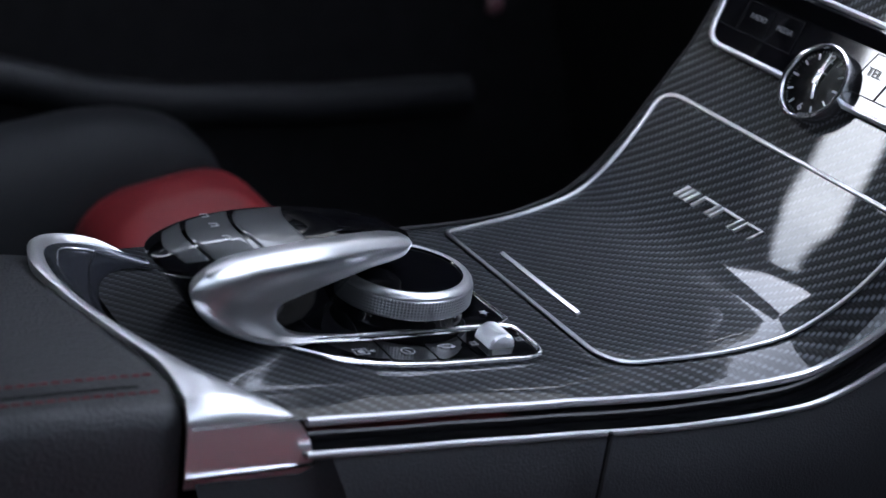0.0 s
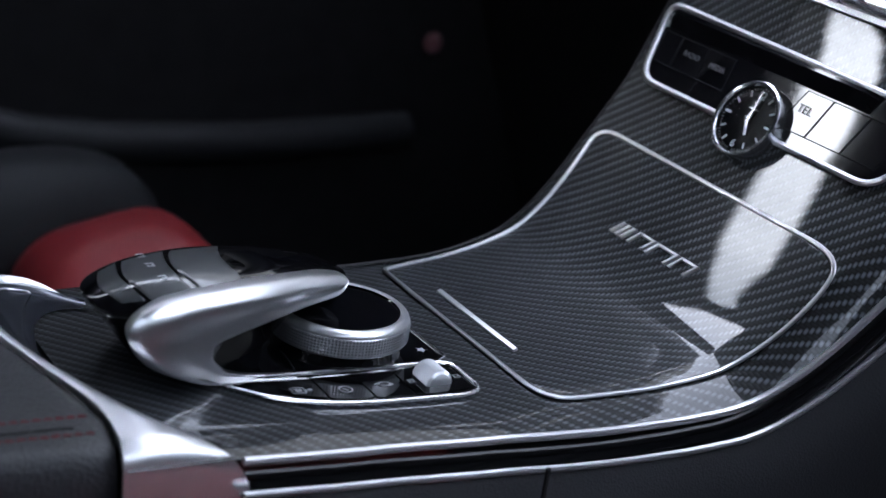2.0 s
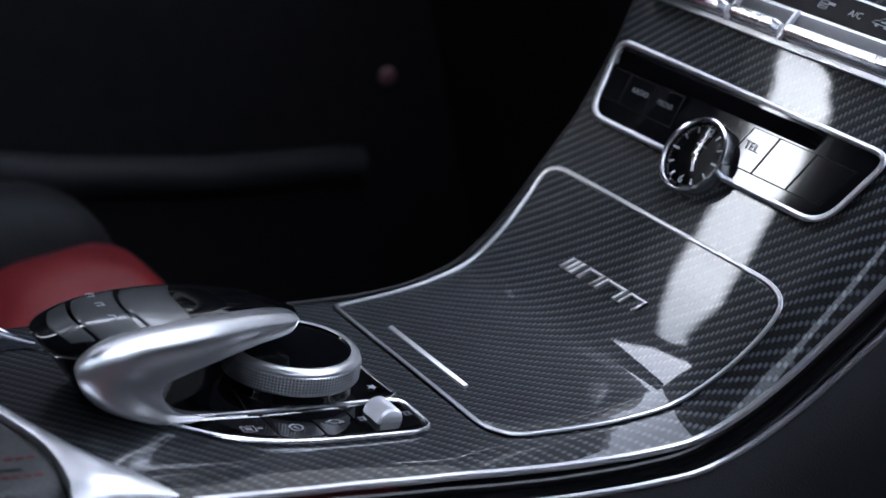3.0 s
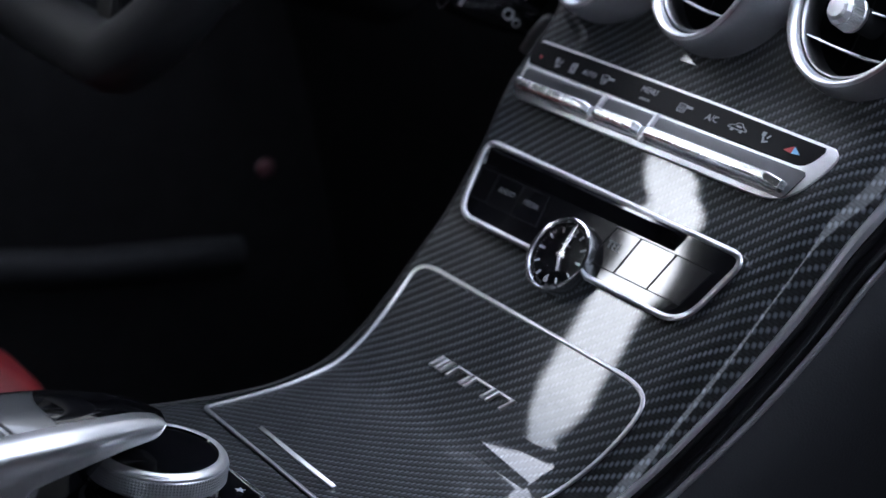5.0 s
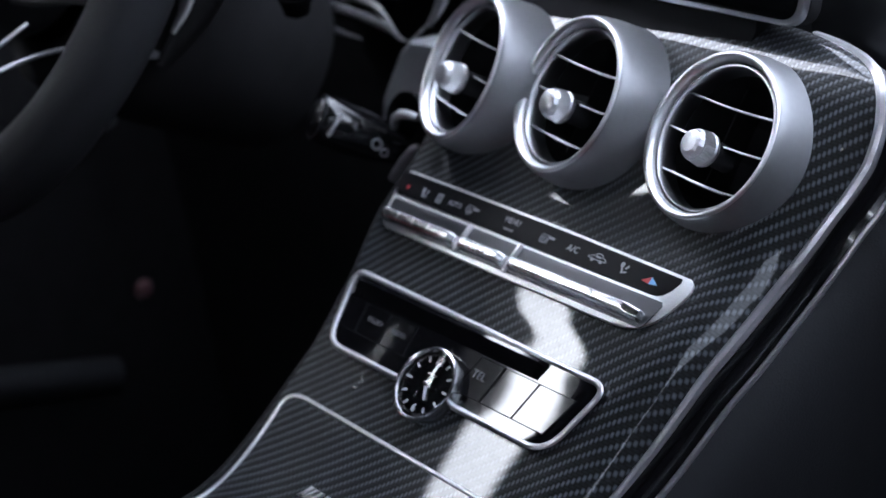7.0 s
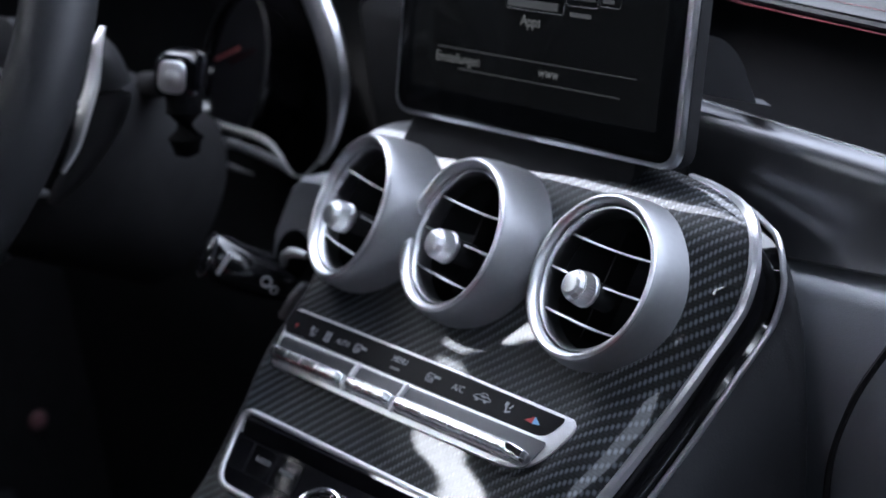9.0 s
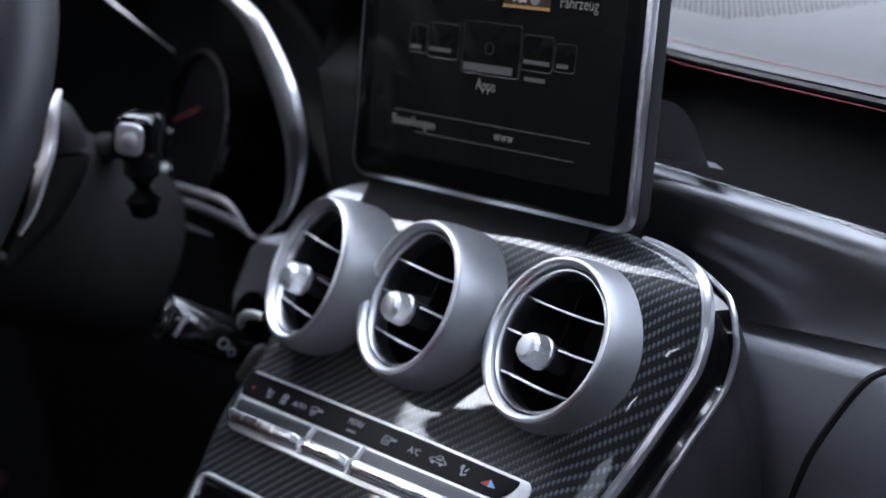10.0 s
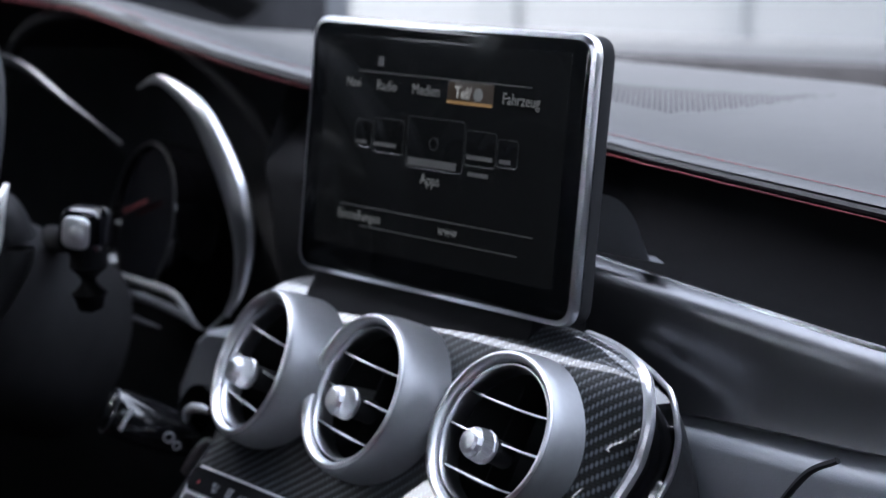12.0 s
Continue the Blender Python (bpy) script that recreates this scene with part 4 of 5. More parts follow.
dial = thing("rotary_controller", "round silver rotary controller with knurled rim and black cap", "rotary knob")
dm = on_surface(0.0, 0.2140, 0.0)
part("collar", lathe([(0.0292, 0.0012), (0.0290, 0.0030), (0.0278, 0.0046), (0.0275, 0.0080), (0.0296, 0.0086)], dm, 64), BLACK_GLOSS, dial, "black collar")
knurl = [(0.0296, 0.0078), (0.0310, 0.0081)] + [(0.0314, 0.0085 + 0.0082 * k / 12) for k in range(13)] + [(0.0310, 0.0170)]
part("knurled_rim", lathe(knurl, dm, 260, 0.0005, tuple(range(3, 15, 2))), SATIN, dial, "finely knurled silver rim", 8)
part("top_ring", lathe([(0.0309, 0.0166), (0.0313, 0.0174), (0.0309, 0.0184), (0.0298, 0.0195), (0.0280, 0.0201), (0.0266, 0.0198)], dm, 80), BRIGHT_SILVER, dial, "polished upper ring", 50)
part("cap", lathe([(0.0268, 0.0194), (0.0262, 0.0188), (0.0120, 0.0182), (0.0, 0.0181)], dm, 64), BLACK_GLOSS, dial, "black lacquer cap")

pad = thing("touchpad_rest", "arched black touchpad hand rest with polished silver arm", "touchpad")


def pad_half(s):
    """Half the width of the hand rest at s, along its egg-shaped outline."""
    t = min(1.0, abs(s - 0.153) / (0.0570 if s < 0.153 else 0.0660))
    return (0.0300 if s < 0.153 else 0.0300 - 0.004 * t) * (1 - t ** 2.6) ** (1 / 2.6)


def pad_mid(s):
    return smooth_at(s, (0.085, 0.12, 0.16, 0.22), (-0.001, -0.004, -0.007, -0.012))


def pad_point(u, s, lift=0.0):
    """A point of the rest's upper skin: u from -1 to 1 across it."""
    w = pad_half(s)
    crown = smooth_at(s, (0.096, 0.110, 0.128, 0.15, 0.18, 0.205, 0.219), (0.0300, 0.0362, 0.0400, 0.0420, 0.0415, 0.0375, 0.0320))
    edge = smooth_at(s, (0.089, 0.12, 0.16, 0.219), (0.0275, 0.0310, 0.0330, 0.0300))
    return F(pad_mid(s) + w * u, s, edge + (crown - edge) * (1 - abs(u) ** 2.8) + lift)


def pad_shell(n=72, k=30):
    rows = []
    for i in range(n + 1):
        s = 0.0961 + (0.2189 - 0.0961) * (0.5 - 0.5 * math.cos(math.pi * i / n))
        row = [pad_point(math.sin(math.pi * (j / k - 0.5)), s) for j in range(k + 1)]
        w, mid = pad_half(s), pad_mid(s)
        edge = row[0]
        rim_h = smooth_at(s, (0.089, 0.12, 0.16, 0.219), (0.0275, 0.0310, 0.0330, 0.0300))
        # the underside draws in towards the foot; the front end stays free over the controller
        low = smooth_at(s, (0.096, 0.118, 0.150, 0.170, 0.185, 0.219), (0.0180, 0.0040, 0.0010, 0.0080, 0.0220, 0.0260))
        for v, q in ((0.96, 0.12), (0.86, 0.35), (0.74, 0.65), (0.66, 1.0), (-0.66, 1.0), (-0.74, 0.65), (-0.86, 0.35), (-0.96, 0.12)):
            row.append(F(mid + w * v, s + 0.012 * q * max(0.0, (0.115 - s) / 0.026), rim_h + (low - rim_h) * q))
        rows.append(row)
    return loft(rows, closed_rows=True, cap=True)


part("body", pad_shell(), BLACK_GLOSS, pad, "black lacquer body", 60)
part("foot_line", tube([F(pad_mid(s) + pad_half(s) * 0.985, s, smooth_at(s, (0.089, 0.12, 0.16, 0.219), (0.0275, 0.0310, 0.0330, 0.0300)) - 0.0022) for s in (0.0970 + 0.012 * k / 16 for k in range(17))], 0.0005, sides=6), CHROME, pad, "thin bright line along the rear edge")


def pad_skin(s0, s1, u0, u1, curve, lift=0.0005):
    """A glass field on top of the rest, between two curved seams."""
    rows = []
    n = 28
    for i in range(n + 1):
        row = []
        for j in range(n + 1):
            e = j / n
            s = s0 + (s1 - s0) * i / n + curve * 4 * e * (1 - e)
            row.append(pad_point(u0 + (u1 - u0) * e, s, lift - (0.0004 if i in (0, n) or j in (0, n) else 0)))
        rows.append(row)
    return loft(rows)


part("rear_field", pad_skin(0.1055, 0.1140, -0.62, 0.80, -0.004), SMOKED, pad, "smoked grey rear field", 60)
part("touch_surface", pad_skin(0.1165, 0.1350, -0.56, 0.84, -0.005), SMOKED, pad, "smoked grey touch field", 60)
part("front_field", pad_skin(0.1375, 0.1600, -0.50, 0.80, -0.006), SMOKED, pad, "smoked grey front field", 60)
for u, s, sx in ((-0.45, 0.1235, 0.0030), (-0.02, 0.1230, 0.0032), (0.42, 0.1240, 0.0028)):
    p = pad_point(u, s, 0.0010)
    mm = frame_of(p, (0, -1, 0.2), (1, 0, 0))
    part("icon", join(box((sx, 0.0006, 0.0002), mm @ pose(0, 0.0014, 0)), box((sx, 0.0006, 0.0002), mm @ pose(0, -0.0014, 0)), box((0.0006, 0.0030, 0.0002), mm @ pose(-sx / 2, 0, 0))), WHITE_PRINT, pad, "white icon")

# the silver arm: a broad hook, from its tip over the controller round its heel and forward along the foot
ARM = [((0.2098, 0.0366, 0.0080), (0.2106, 0.0350, 0.0095)), ((0.2070, 0.0382, 0.0080), (0.2045, 0.0308, 0.0130)), ((0.1875, 0.0402, 0.0120), (0.1865, 0.0284, 0.0180)),
       ((0.1625, 0.0407, 0.0180), (0.1715, 0.0256, 0.0220)), ((0.1405, 0.0394, 0.0230), (0.1575, 0.0222, 0.0250)), ((0.1200, 0.0370, 0.0270), (0.1490, 0.0200, 0.0270)),
       ((0.1085, 0.0340, 0.0300), (0.1440, 0.0186, 0.0280)), ((0.1022, 0.0270, 0.0312), (0.1410, 0.0170, 0.0290)), ((0.1050, 0.0182, 0.0318), (0.1400, 0.0145, 0.0300)),
       ((0.1145, 0.0099, 0.0320), (0.1408, 0.0115, 0.0300)), ((0.1275, 0.0042, 0.0310), (0.1440, 0.0085, 0.0300)), ((0.1385, 0.0012, 0.0300), (0.1490, 0.0055, 0.0295)),
       ((0.1545, 0.0008, 0.0290), (0.1600, 0.0034, 0.0288)), ((0.1800, 0.0008, 0.0280), (0.1810, 0.0024, 0.0280))]
arm_outer = smooth_line([a for a, _ in ARM], 100)
arm_inner = smooth_line([b for _, b in ARM], 100)


def arm():
    rows = []
    for a, b in zip(arm_outer, arm_inner):
        span_ab = math.hypot(a[0] - b[0], a[1] - b[1])
        wide = min(1.0, span_ab / 0.018) * (1 - 0.45 * min(1.0, max(0.0, (span_ab - 0.020) / 0.018)))
        row = []
        # the near face: a full ridge, a hollow below it and a thin lower edge; then the plain back
        for w, out in ((0.0, 0.0), (0.05, 0.0022), (0.14, 0.0042), (0.26, 0.0052), (0.38, 0.0050), (0.50, 0.0036), (0.60, 0.0018), (0.70, 0.0006), (0.80, 0.0004), (0.90, 0.0008), (0.97, 0.0006), (1.0, -0.0008),
                       (0.96, -0.0060), (0.70, -0.0085), (0.35, -0.0090), (0.06, -0.0060)):
            q = a * (1 - w) + b * w
            row.append(F(q[2] + out * (0.25 + 0.75 * wide) - (0.010 * (1 - w) if out < -0.001 else 0.0) * wide, q[0], max(0.0004, q[1] - (0.0004 if out < -0.001 else 0.0))))
        rows.append(row)
    return loft(rows, closed_rows=True, cap=True)


part("arm", arm(), ARM_SATIN, pad, "polished satin silver arm", 60)

# ---- the silver bracket that closes the console against the armrest ----
bracket = thing("end_bracket", "satin silver bracket wrapping the console end before the armrest", "trim bracket")
STATIONS = [((-0.072, 0.118, -0.006), (-0.066, 0.118, -0.006)), ((-0.080, 0.100, 0.002), (-0.075, 0.101, 0.002)), ((-0.081, 0.082, 0.006), (-0.0755, 0.0845, 0.005)), ((-0.071, 0.0675, 0.0085), (-0.066, 0.0725, 0.0070)),
            ((-0.048, 0.0615, 0.009), (-0.044, 0.0690, 0.0065)), ((-0.018, 0.0655, 0.009), (-0.012, 0.073, 0.005)), ((0.018, 0.074, 0.009), (0.020, 0.084, 0.004)),
            ((0.050, 0.084, 0.008), (0.048, 0.098, 0.003)), ((0.074, 0.085, 0.006), (0.073, 0.1135, 0.003)), ((0.0800, 0.0842, 0.0036), (0.0795, 0.1200, 0.0012)),
            ((0.0838, 0.0838, -0.0002), (0.0838, 0.1265, -0.0024)), ((0.0855, 0.0836, -0.0065), (0.0858, 0.1315, -0.0080)),
            ((0.0862, 0.0836, -0.0145), (0.0866, 0.1350, -0.0150)), ((0.0866, 0.0836, -0.0235), (0.0872, 0.1368, -0.0235))]
rear_edge = smooth_line([a for a, _ in STATIONS], 60)
front_edge = smooth_line([b for _, b in STATIONS], 60)
rows = []
for a, b in zip(rear_edge, front_edge):
    row = []
    for k in range(9):
        t = k / 8
        p = a * (1 - t) + b * t
        bulge = 0.0022 * 4 * t * (1 - t)
        row.append(F(p[0] * 1.0, p[1], p[2] + droop(p[0], p[1]) + bulge))
    row += [F(b[0] - math.copysign(0.002, b[0]), b[1] - 0.0005, b[2] - 0.006 + droop(b[0], b[1])), F(a[0] - math.copysign(0.002, a[0]), a[1] + 0.0005, a[2] - 0.006 + droop(a[0], a[1]))]
    rows.append(row)
part("band", loft(rows, closed_rows=True, cap=True), KNOB_SILVER, bracket, "satin silver band", 40)
foot_line = [F(0.0872, 0.0840 + 0.0526 * k / 10, -0.0224 + droop(0.0872, 0.10)) for k in range(11)]
part("foot_edge", tube(foot_line, 0.0009, sides=8), CHROME, bracket, "bright foot edge")
# dark inner slope of the bracket's far half, down to the carbon, with a bright leaf-shaped outline
slope_top = smooth_line([(-0.060, 0.118, 0.001), (-0.0725, 0.101, 0.0025), (-0.0745, 0.0845, 0.0048), (-0.0655, 0.0725, 0.0065), (-0.044, 0.0688, 0.0065), (-0.018, 0.0705, 0.0055), (0.006, 0.0775, 0.0045), (0.026, 0.0860, 0.0040)], 40)
slope_low = smooth_line([(-0.050, 0.1175, 0.0008), (-0.052, 0.106, 0.0008), (-0.048, 0.0965, 0.0008), (-0.039, 0.0895, 0.0008), (-0.026, 0.0848, 0.0008), (-0.010, 0.0818, 0.0008), (0.010, 0.0832, 0.0008), (0.028, 0.0890, 0.0008)], 40)


def slope_point(i, t, lift=0.0):
    a, b = slope_top[i], slope_low[i]
    p = a * (1 - t) + b * t
    return F(p[0], p[1], p[2] - 0.0022 * 4 * t * (1 - t) * 0.5 + lift + droop(p[0], p[1]))


part("inner_slope", loft([[slope_point(i, k / 10) for k in range(11)] for i in range(40)]), INKY_METAL, bracket, "dark satin inner slope", 60)
leaf = [(8, 0.25), (12, 0.62), (17, 0.80), (23, 0.82), (30, 0.74), (34, 0.62), (28, 0.34), (21, 0.24), (14, 0.16)]
leaf_line = smooth_line([tuple(slope_point(i, t, 0.0006)) for i, t in leaf], 50, True)
part("leaf_trim", tube([Vector(p) for p in leaf_line], 0.0005, True, 6), CHROME, bracket, "thin bright leaf-shaped trim")

# ---- armrest ----
armrest = thing("armrest", "black leather armrest with red double stitching", "armrest")


def rest_x(x, s):
    """The armrest's stitched edge swings outwards towards its front end."""
    return x + (0.006 * min(1.0, max(0.0, (s + 0.03) / 0.10)) if x > 0.05 else 0.0)


def armrest_shell():
    rows = []
    for i in range(30):
        s = -0.30 + 0.382 * i / 29
        front = max(0.0, (i - 24) / 5)
        row = []
        for x, h in ((-0.088, -0.16), (-0.089, -0.06), (-0.088, -0.020), (-0.084, -0.004), (-0.076, 0.004), (-0.060, 0.008), (-0.030, 0.010), (0.0, 0.011), (0.030, 0.010), (0.055, 0.0085),
                     (0.066, 0.0065), (0.0685, 0.0052), (0.0710, 0.0030), (0.0735, -0.003), (0.0752, -0.012), (0.0762, -0.026), (0.0768, -0.05), (0.0768, -0.16)):
            x = rest_x(x, s)
            k = 0.0005 + 0.004 * front ** 2
            skew = float(np.interp(x, (-0.09, -0.05, 0.0, 0.05, 0.09), (-0.008, -0.020, -0.012, 0.003, 0.002)))
            row.append(F(x * (1 - 0.03 * front ** 2), s + skew, h - k + droop(x, s)))
        rows.append(row)
    return loft(rows, cap=True)


rest = part("cushion", armrest_shell(), REST_LEATHER, armrest, "grained black leather cushion", 50)
part("seam_groove", tube([F(rest_x(0.0605, -0.20 + 0.27 * k / 30), -0.20 + 0.27 * k / 30, 0.0074 + droop(0.0605, -0.2)) for k in range(31)], 0.0004, sides=6), DARK_VOID, rest, "dark seam between the stitch rows")
for x, h in ((0.0560, 0.0094), (0.0655, 0.0074)):
    s = -0.20
    while s < 0.076:
        a, b = F(rest_x(x, s), s, h + droop(x, s)), F(rest_x(x, s) + 0.0003, s + 0.0030, h + droop(x, s))
        part("stitch", tube([a, (a + b) / 2 + normal_at(s) * 0.0003, b], 0.0005, sides=5), RED_THREAD, rest)
        s += 0.0042

# ---- dashboard, passenger side and behind the screen ----
dash = thing("dashboard", "black dashboard with red stitched edge and dark metal trim strip", "dashboard")
XS = [-0.75, -0.60, -0.45, -0.30, -0.15, 0.0, 0.10, 0.20, 0.32, 0.45, 0.60, 0.78]


def dash_y(x):
    """How far forward the dashboard's front edge lies at x."""
    return float(np.interp(x, (-0.75, -0.50, -0.30, -0.16, -0.06, 0.04, 0.25, 0.45, 0.78), (0.17, 0.19, 0.20, 0.205, 0.235, 0.262, 0.222, 0.195, 0.17)))


def dash_z(x):
    """Extra height of the edge: it climbs over the instruments."""
    return float(np.interp(x, (-0.75, -0.50, -0.41, -0.306, -0.243, -0.16, -0.05, 0.05, 0.1, 0.25, 0.78), (0.060, 0.073, 0.069, 0.050, 0.040, 0.030, 0.014, 0.003, 0.001, -0.004, -0.02)))


def dash_point(x, a, z):
    """A point of the dashboard, a behind its front edge: the hump over the instruments dies away forwards."""
    rise = dash_z(x) * min(1.0, max(0.08, 1 - (a - 0.02) / 0.20))
    far = min(0.07, 0.28 * max(0.0, 0.05 - x)) * min(1.0, max(0.0, (a - 0.16) / 0.10))
    return Vector((x, dash_y(x) + a + far, z + rise))


def joint_rise(x):
    """The joint under the trim strip climbs towards the passenger's door."""
    return 0.12 * (min(0.32, max(0.10, x)) - 0.195)


def dash_strip(profile, xs=None, n=70):
    """A skin along the dashboard: profile of (offset forward, height)."""
    x0, x1 = (XS[0], XS[-1]) if xs is None else xs
    rows = []
    for i in range(n + 1):
        x = x0 + (x1 - x0) * i / n
        rows.append([dash_point(x, a, b) for a, b in profile])
    return loft(rows)


top_pad = part("top_pad", dash_strip([(0.000, 0.8050), (0.006, 0.8080), (0.020, 0.8096), (0.080, 0.8145), (0.16, 0.8205), (0.24, 0.8265), (0.262, 0.8262)]), DASH_SKIN, dash, "grained soft top pad", 60)
part("defroster_strip", dash_strip([(0.262, 0.8261), (0.27, 0.8250), (0.40, 0.795)]), MATT_BLACK, dash, "black strip below the windscreen", 60)
part("piping", dash_strip([(-0.001, 0.8040), (-0.0022, 0.8020), (-0.001, 0.8000)]), BLACK_PLASTIC, dash, "dark welt under the pad")
for da, dz in ((0.0065, 0.8086), (-0.0010, 0.7985)):
    pts = [Vector((x, dash_y(x) + da, dz + dash_z(x))) for x in (-0.75 + 1.53 * k / 140 for k in range(141))]
    part("seam_thread", tube(pts, 0.00042 if da < 0 else 0.00022, sides=5), RED_THREAD, top_pad, "red seam thread")
part("front_face", dash_strip([(-0.001, 0.8005), (0.003, 0.796), (0.008, 0.785), (0.006, 0.772), (-0.006, 0.760), (-0.024, 0.7520), (-0.037, 0.7490)], (-0.02, 0.78)), BLACK_FLOCK, dash, "black matt front face", 60)
part("left_face", dash_strip([(-0.001, 0.8005), (0.012, 0.797), (0.06, 0.790), (0.12, 0.785)], (-0.75, -0.02)), MATT_BLACK, dash, "black face over the instruments", 60)
# next to the screen the strip has a broad flat shoulder, which narrows towards the passenger's door
strip_rows = []
for i in range(91):
    x = 0.03 + 0.75 * i / 90
    k = min(1.0, max(0.0, (0.225 - x) / 0.10))
    strip_rows.append([dash_point(x, a0 + (a1 - a0) * k, z0 + (z1 - z0) * k + joint_rise(x) * min(1.0, max(0.0, (0.745 - z0) / 0.04))) for (a0, z0), (a1, z1) in
                       (((-0.0375, 0.7510), (-0.0375, 0.7512)), ((-0.0398, 0.7506), (-0.0402, 0.7512)), ((-0.0440, 0.7482), (-0.0462, 0.7500)), ((-0.0478, 0.7440), (-0.0520, 0.7474)),
                        ((-0.0500, 0.7380), (-0.0542, 0.7425)), ((-0.0522, 0.7250), (-0.0548, 0.7250)), ((-0.0560, 0.7060), (-0.0560, 0.7050)), ((-0.0588, 0.6995), (-0.0588, 0.6975)), ((-0.0560, 0.6975), (-0.0560, 0.6950)))])
trim_strip = part("trim_strip", loft(strip_rows), DARK_METAL, dash, "dark brushed metal strip", 60)
# the highlight along the strip's top, laid on as a chrome sliver
part("strip_highlight_edge", dash_strip([(-0.0392, 0.7516), (-0.0408, 0.7512), (-0.0418, 0.7496)], (0.03, 0.78)), CHROME, trim_strip, "chrome line standing in for the highlight on the strip's upper edge")
lower_rows = []
for i in range(71):
    x = 0.115 + 0.665 * i / 70
    lower_rows.append([dash_point(x, a, z + joint_rise(x) * max(0.0, (z - 0.56) / 0.13)) for a, z in ((-0.040, 0.6940), (-0.050, 0.6920), (-0.062, 0.6905), (-0.066, 0.685), (-0.064, 0.64), (-0.045, 0.56), (-0.01, 0.46), (0.06, 0.36), (0.10, 0.20))])
lower_face = part("lower_face", loft(lower_rows), LIT_SKIN, dash, "black lower dashboard face in a lit grey tone", 60)
part("core", dash_strip([(0.05, 0.80), (-0.01, 0.745), (0.0, 0.68), (0.03, 0.55), (0.10, 0.35), (0.14, 0.10)], (-0.195, 0.14)), MATT_BLACK, dash, "black dashboard core", 60)
part("cluster_recess", dash_strip([(0.13, 0.80), (0.10, 0.745), (0.09, 0.66), (0.08, 0.55), (0.12, 0.35), (0.16, 0.10)], (-0.75, -0.195)), MATT_BLACK, dash, "black recess behind the instruments", 60)
part("recess_cheek", loft([[Vector((-0.196, dash_y(-0.196) + a, b + dash_z(-0.196))) for a, b in ((0.012, 0.797), (-0.01, 0.745), (0.0, 0.68), (0.03, 0.55))], [Vector((-0.205, dash_y(-0.196) + 0.13, b + dash_z(-0.196))) for b in (0.797, 0.745, 0.68, 0.55)]]), MATT_BLACK, dash, "black cheek beside the instruments", 60)
# the glove box joint
joint = smooth_line([(0.262, 0.150, 0.7005), (0.246, 0.150, 0.690), (0.227, 0.153, 0.664), (0.211, 0.157, 0.636), (0.193, 0.170, 0.595), (0.18, 0.19, 0.54)], 30)
part("glove_box_joint", tube([Vector(p) for p in joint], 0.0018, sides=6), DARK_VOID, lower_face, "dark joint of the glove box")

# speaker grille in the pad: a lens-shaped field of fine slots
grille = thing("speaker_grille", "lens-shaped field of fine dark slots in the dashboard top", "speaker grille")
PAD_Z = ((0.0, 0.8050), (0.020, 0.8096), (0.080, 0.8145), (0.16, 0.8205), (0.24, 0.8265))
for k in range(60):
    # each slot runs slantwise across the pad, inside the field's outline
    pts = []
    for q in range(25):
        y = 0.325 + 0.145 * q / 24
        x = -0.120 + 0.0043 * k - 0.78 * (y - 0.40)
        low = float(np.interp(x, (-0.25, -0.10, -0.03, 0.02, 0.036, 0.045, 0.060), (0.335, 0.330, 0.332, 0.336, 0.380, 0.430, 0.470)))
        top = float(np.interp(x, (-0.25, -0.11, -0.04, 0.06), (0.425, 0.439, 0.455, 0.473)))
        if low < y < top:
            a = y - dash_y(x)
            p = dash_point(x, a, float(np.interp(a, *zip(*PAD_Z))) + 0.0003)
            pts.append(Vector((x, p.y, p.z)))
    if len(pts) > 1:
        part("slot", tube(pts, 0.0008, sides=4, flat=0.35), DARK_VOID, grille)

# ---- instrument cluster ----
cluster = thing("instrument_cluster", "hooded instrument cluster with silver arched trim and a red needle", "instrument cluster")


def arc_trim(points, radii, name, material, label, flat=1.0):
    line = smooth_line([(*p, r) for p, r in zip(points, radii)], 60)
    return part(name, tube([Vector(q[:3]) for q in line], [float(q[3]) for q in line], sides=10, up=Vector((0, -1, 0.2)), flat=flat), material, cluster, label)


arc_trim([(-0.345, 0.200, 0.816), (-0.323, 0.198, 0.8235), (-0.303, 0.197, 0.8214), (-0.271, 0.197, 0.8070), (-0.2497, 0.197, 0.7840), (-0.232, 0.197, 0.7570), (-0.2235, 0.197, 0.7320), (-0.2250, 0.198, 0.7090), (-0.2335, 0.199, 0.6860), (-0.2470, 0.200, 0.6690)],
         [0.0012, 0.0030, 0.0048, 0.0080, 0.0102, 0.0112, 0.0104, 0.0082, 0.0050, 0.0026], "arch_trim", SATIN, "satin silver arch", 0.6)
# silver like the other arch; the darker metal paints in its shade
arc_trim([(-0.56, 0.185, 0.815), (-0.52, 0.185, 0.827), (-0.47, 0.185, 0.823), (-0.42, 0.187, 0.803), (-0.385, 0.19, 0.788), (-0.36, 0.195, 0.775)], [0.002, 0.0036, 0.0036, 0.0022, 0.0012, 0.0006], "arch_trim", DARK_METAL, "satin silver arch")
arc_trim([(-0.402, 0.20, 0.6755), (-0.391, 0.20, 0.6754), (-0.348, 0.20, 0.6750), (-0.312, 0.20, 0.6735), (-0.2958, 0.20, 0.6656), (-0.2822, 0.20, 0.6554), (-0.268, 0.20, 0.6548), (-0.2497, 0.20, 0.6680)],
         [0.0022, 0.0030, 0.0028, 0.0028, 0.0026, 0.0016, 0.0010, 0.0014], "lower_bezel", MATT_SILVER, "dull silver lower bezel", 0.6)
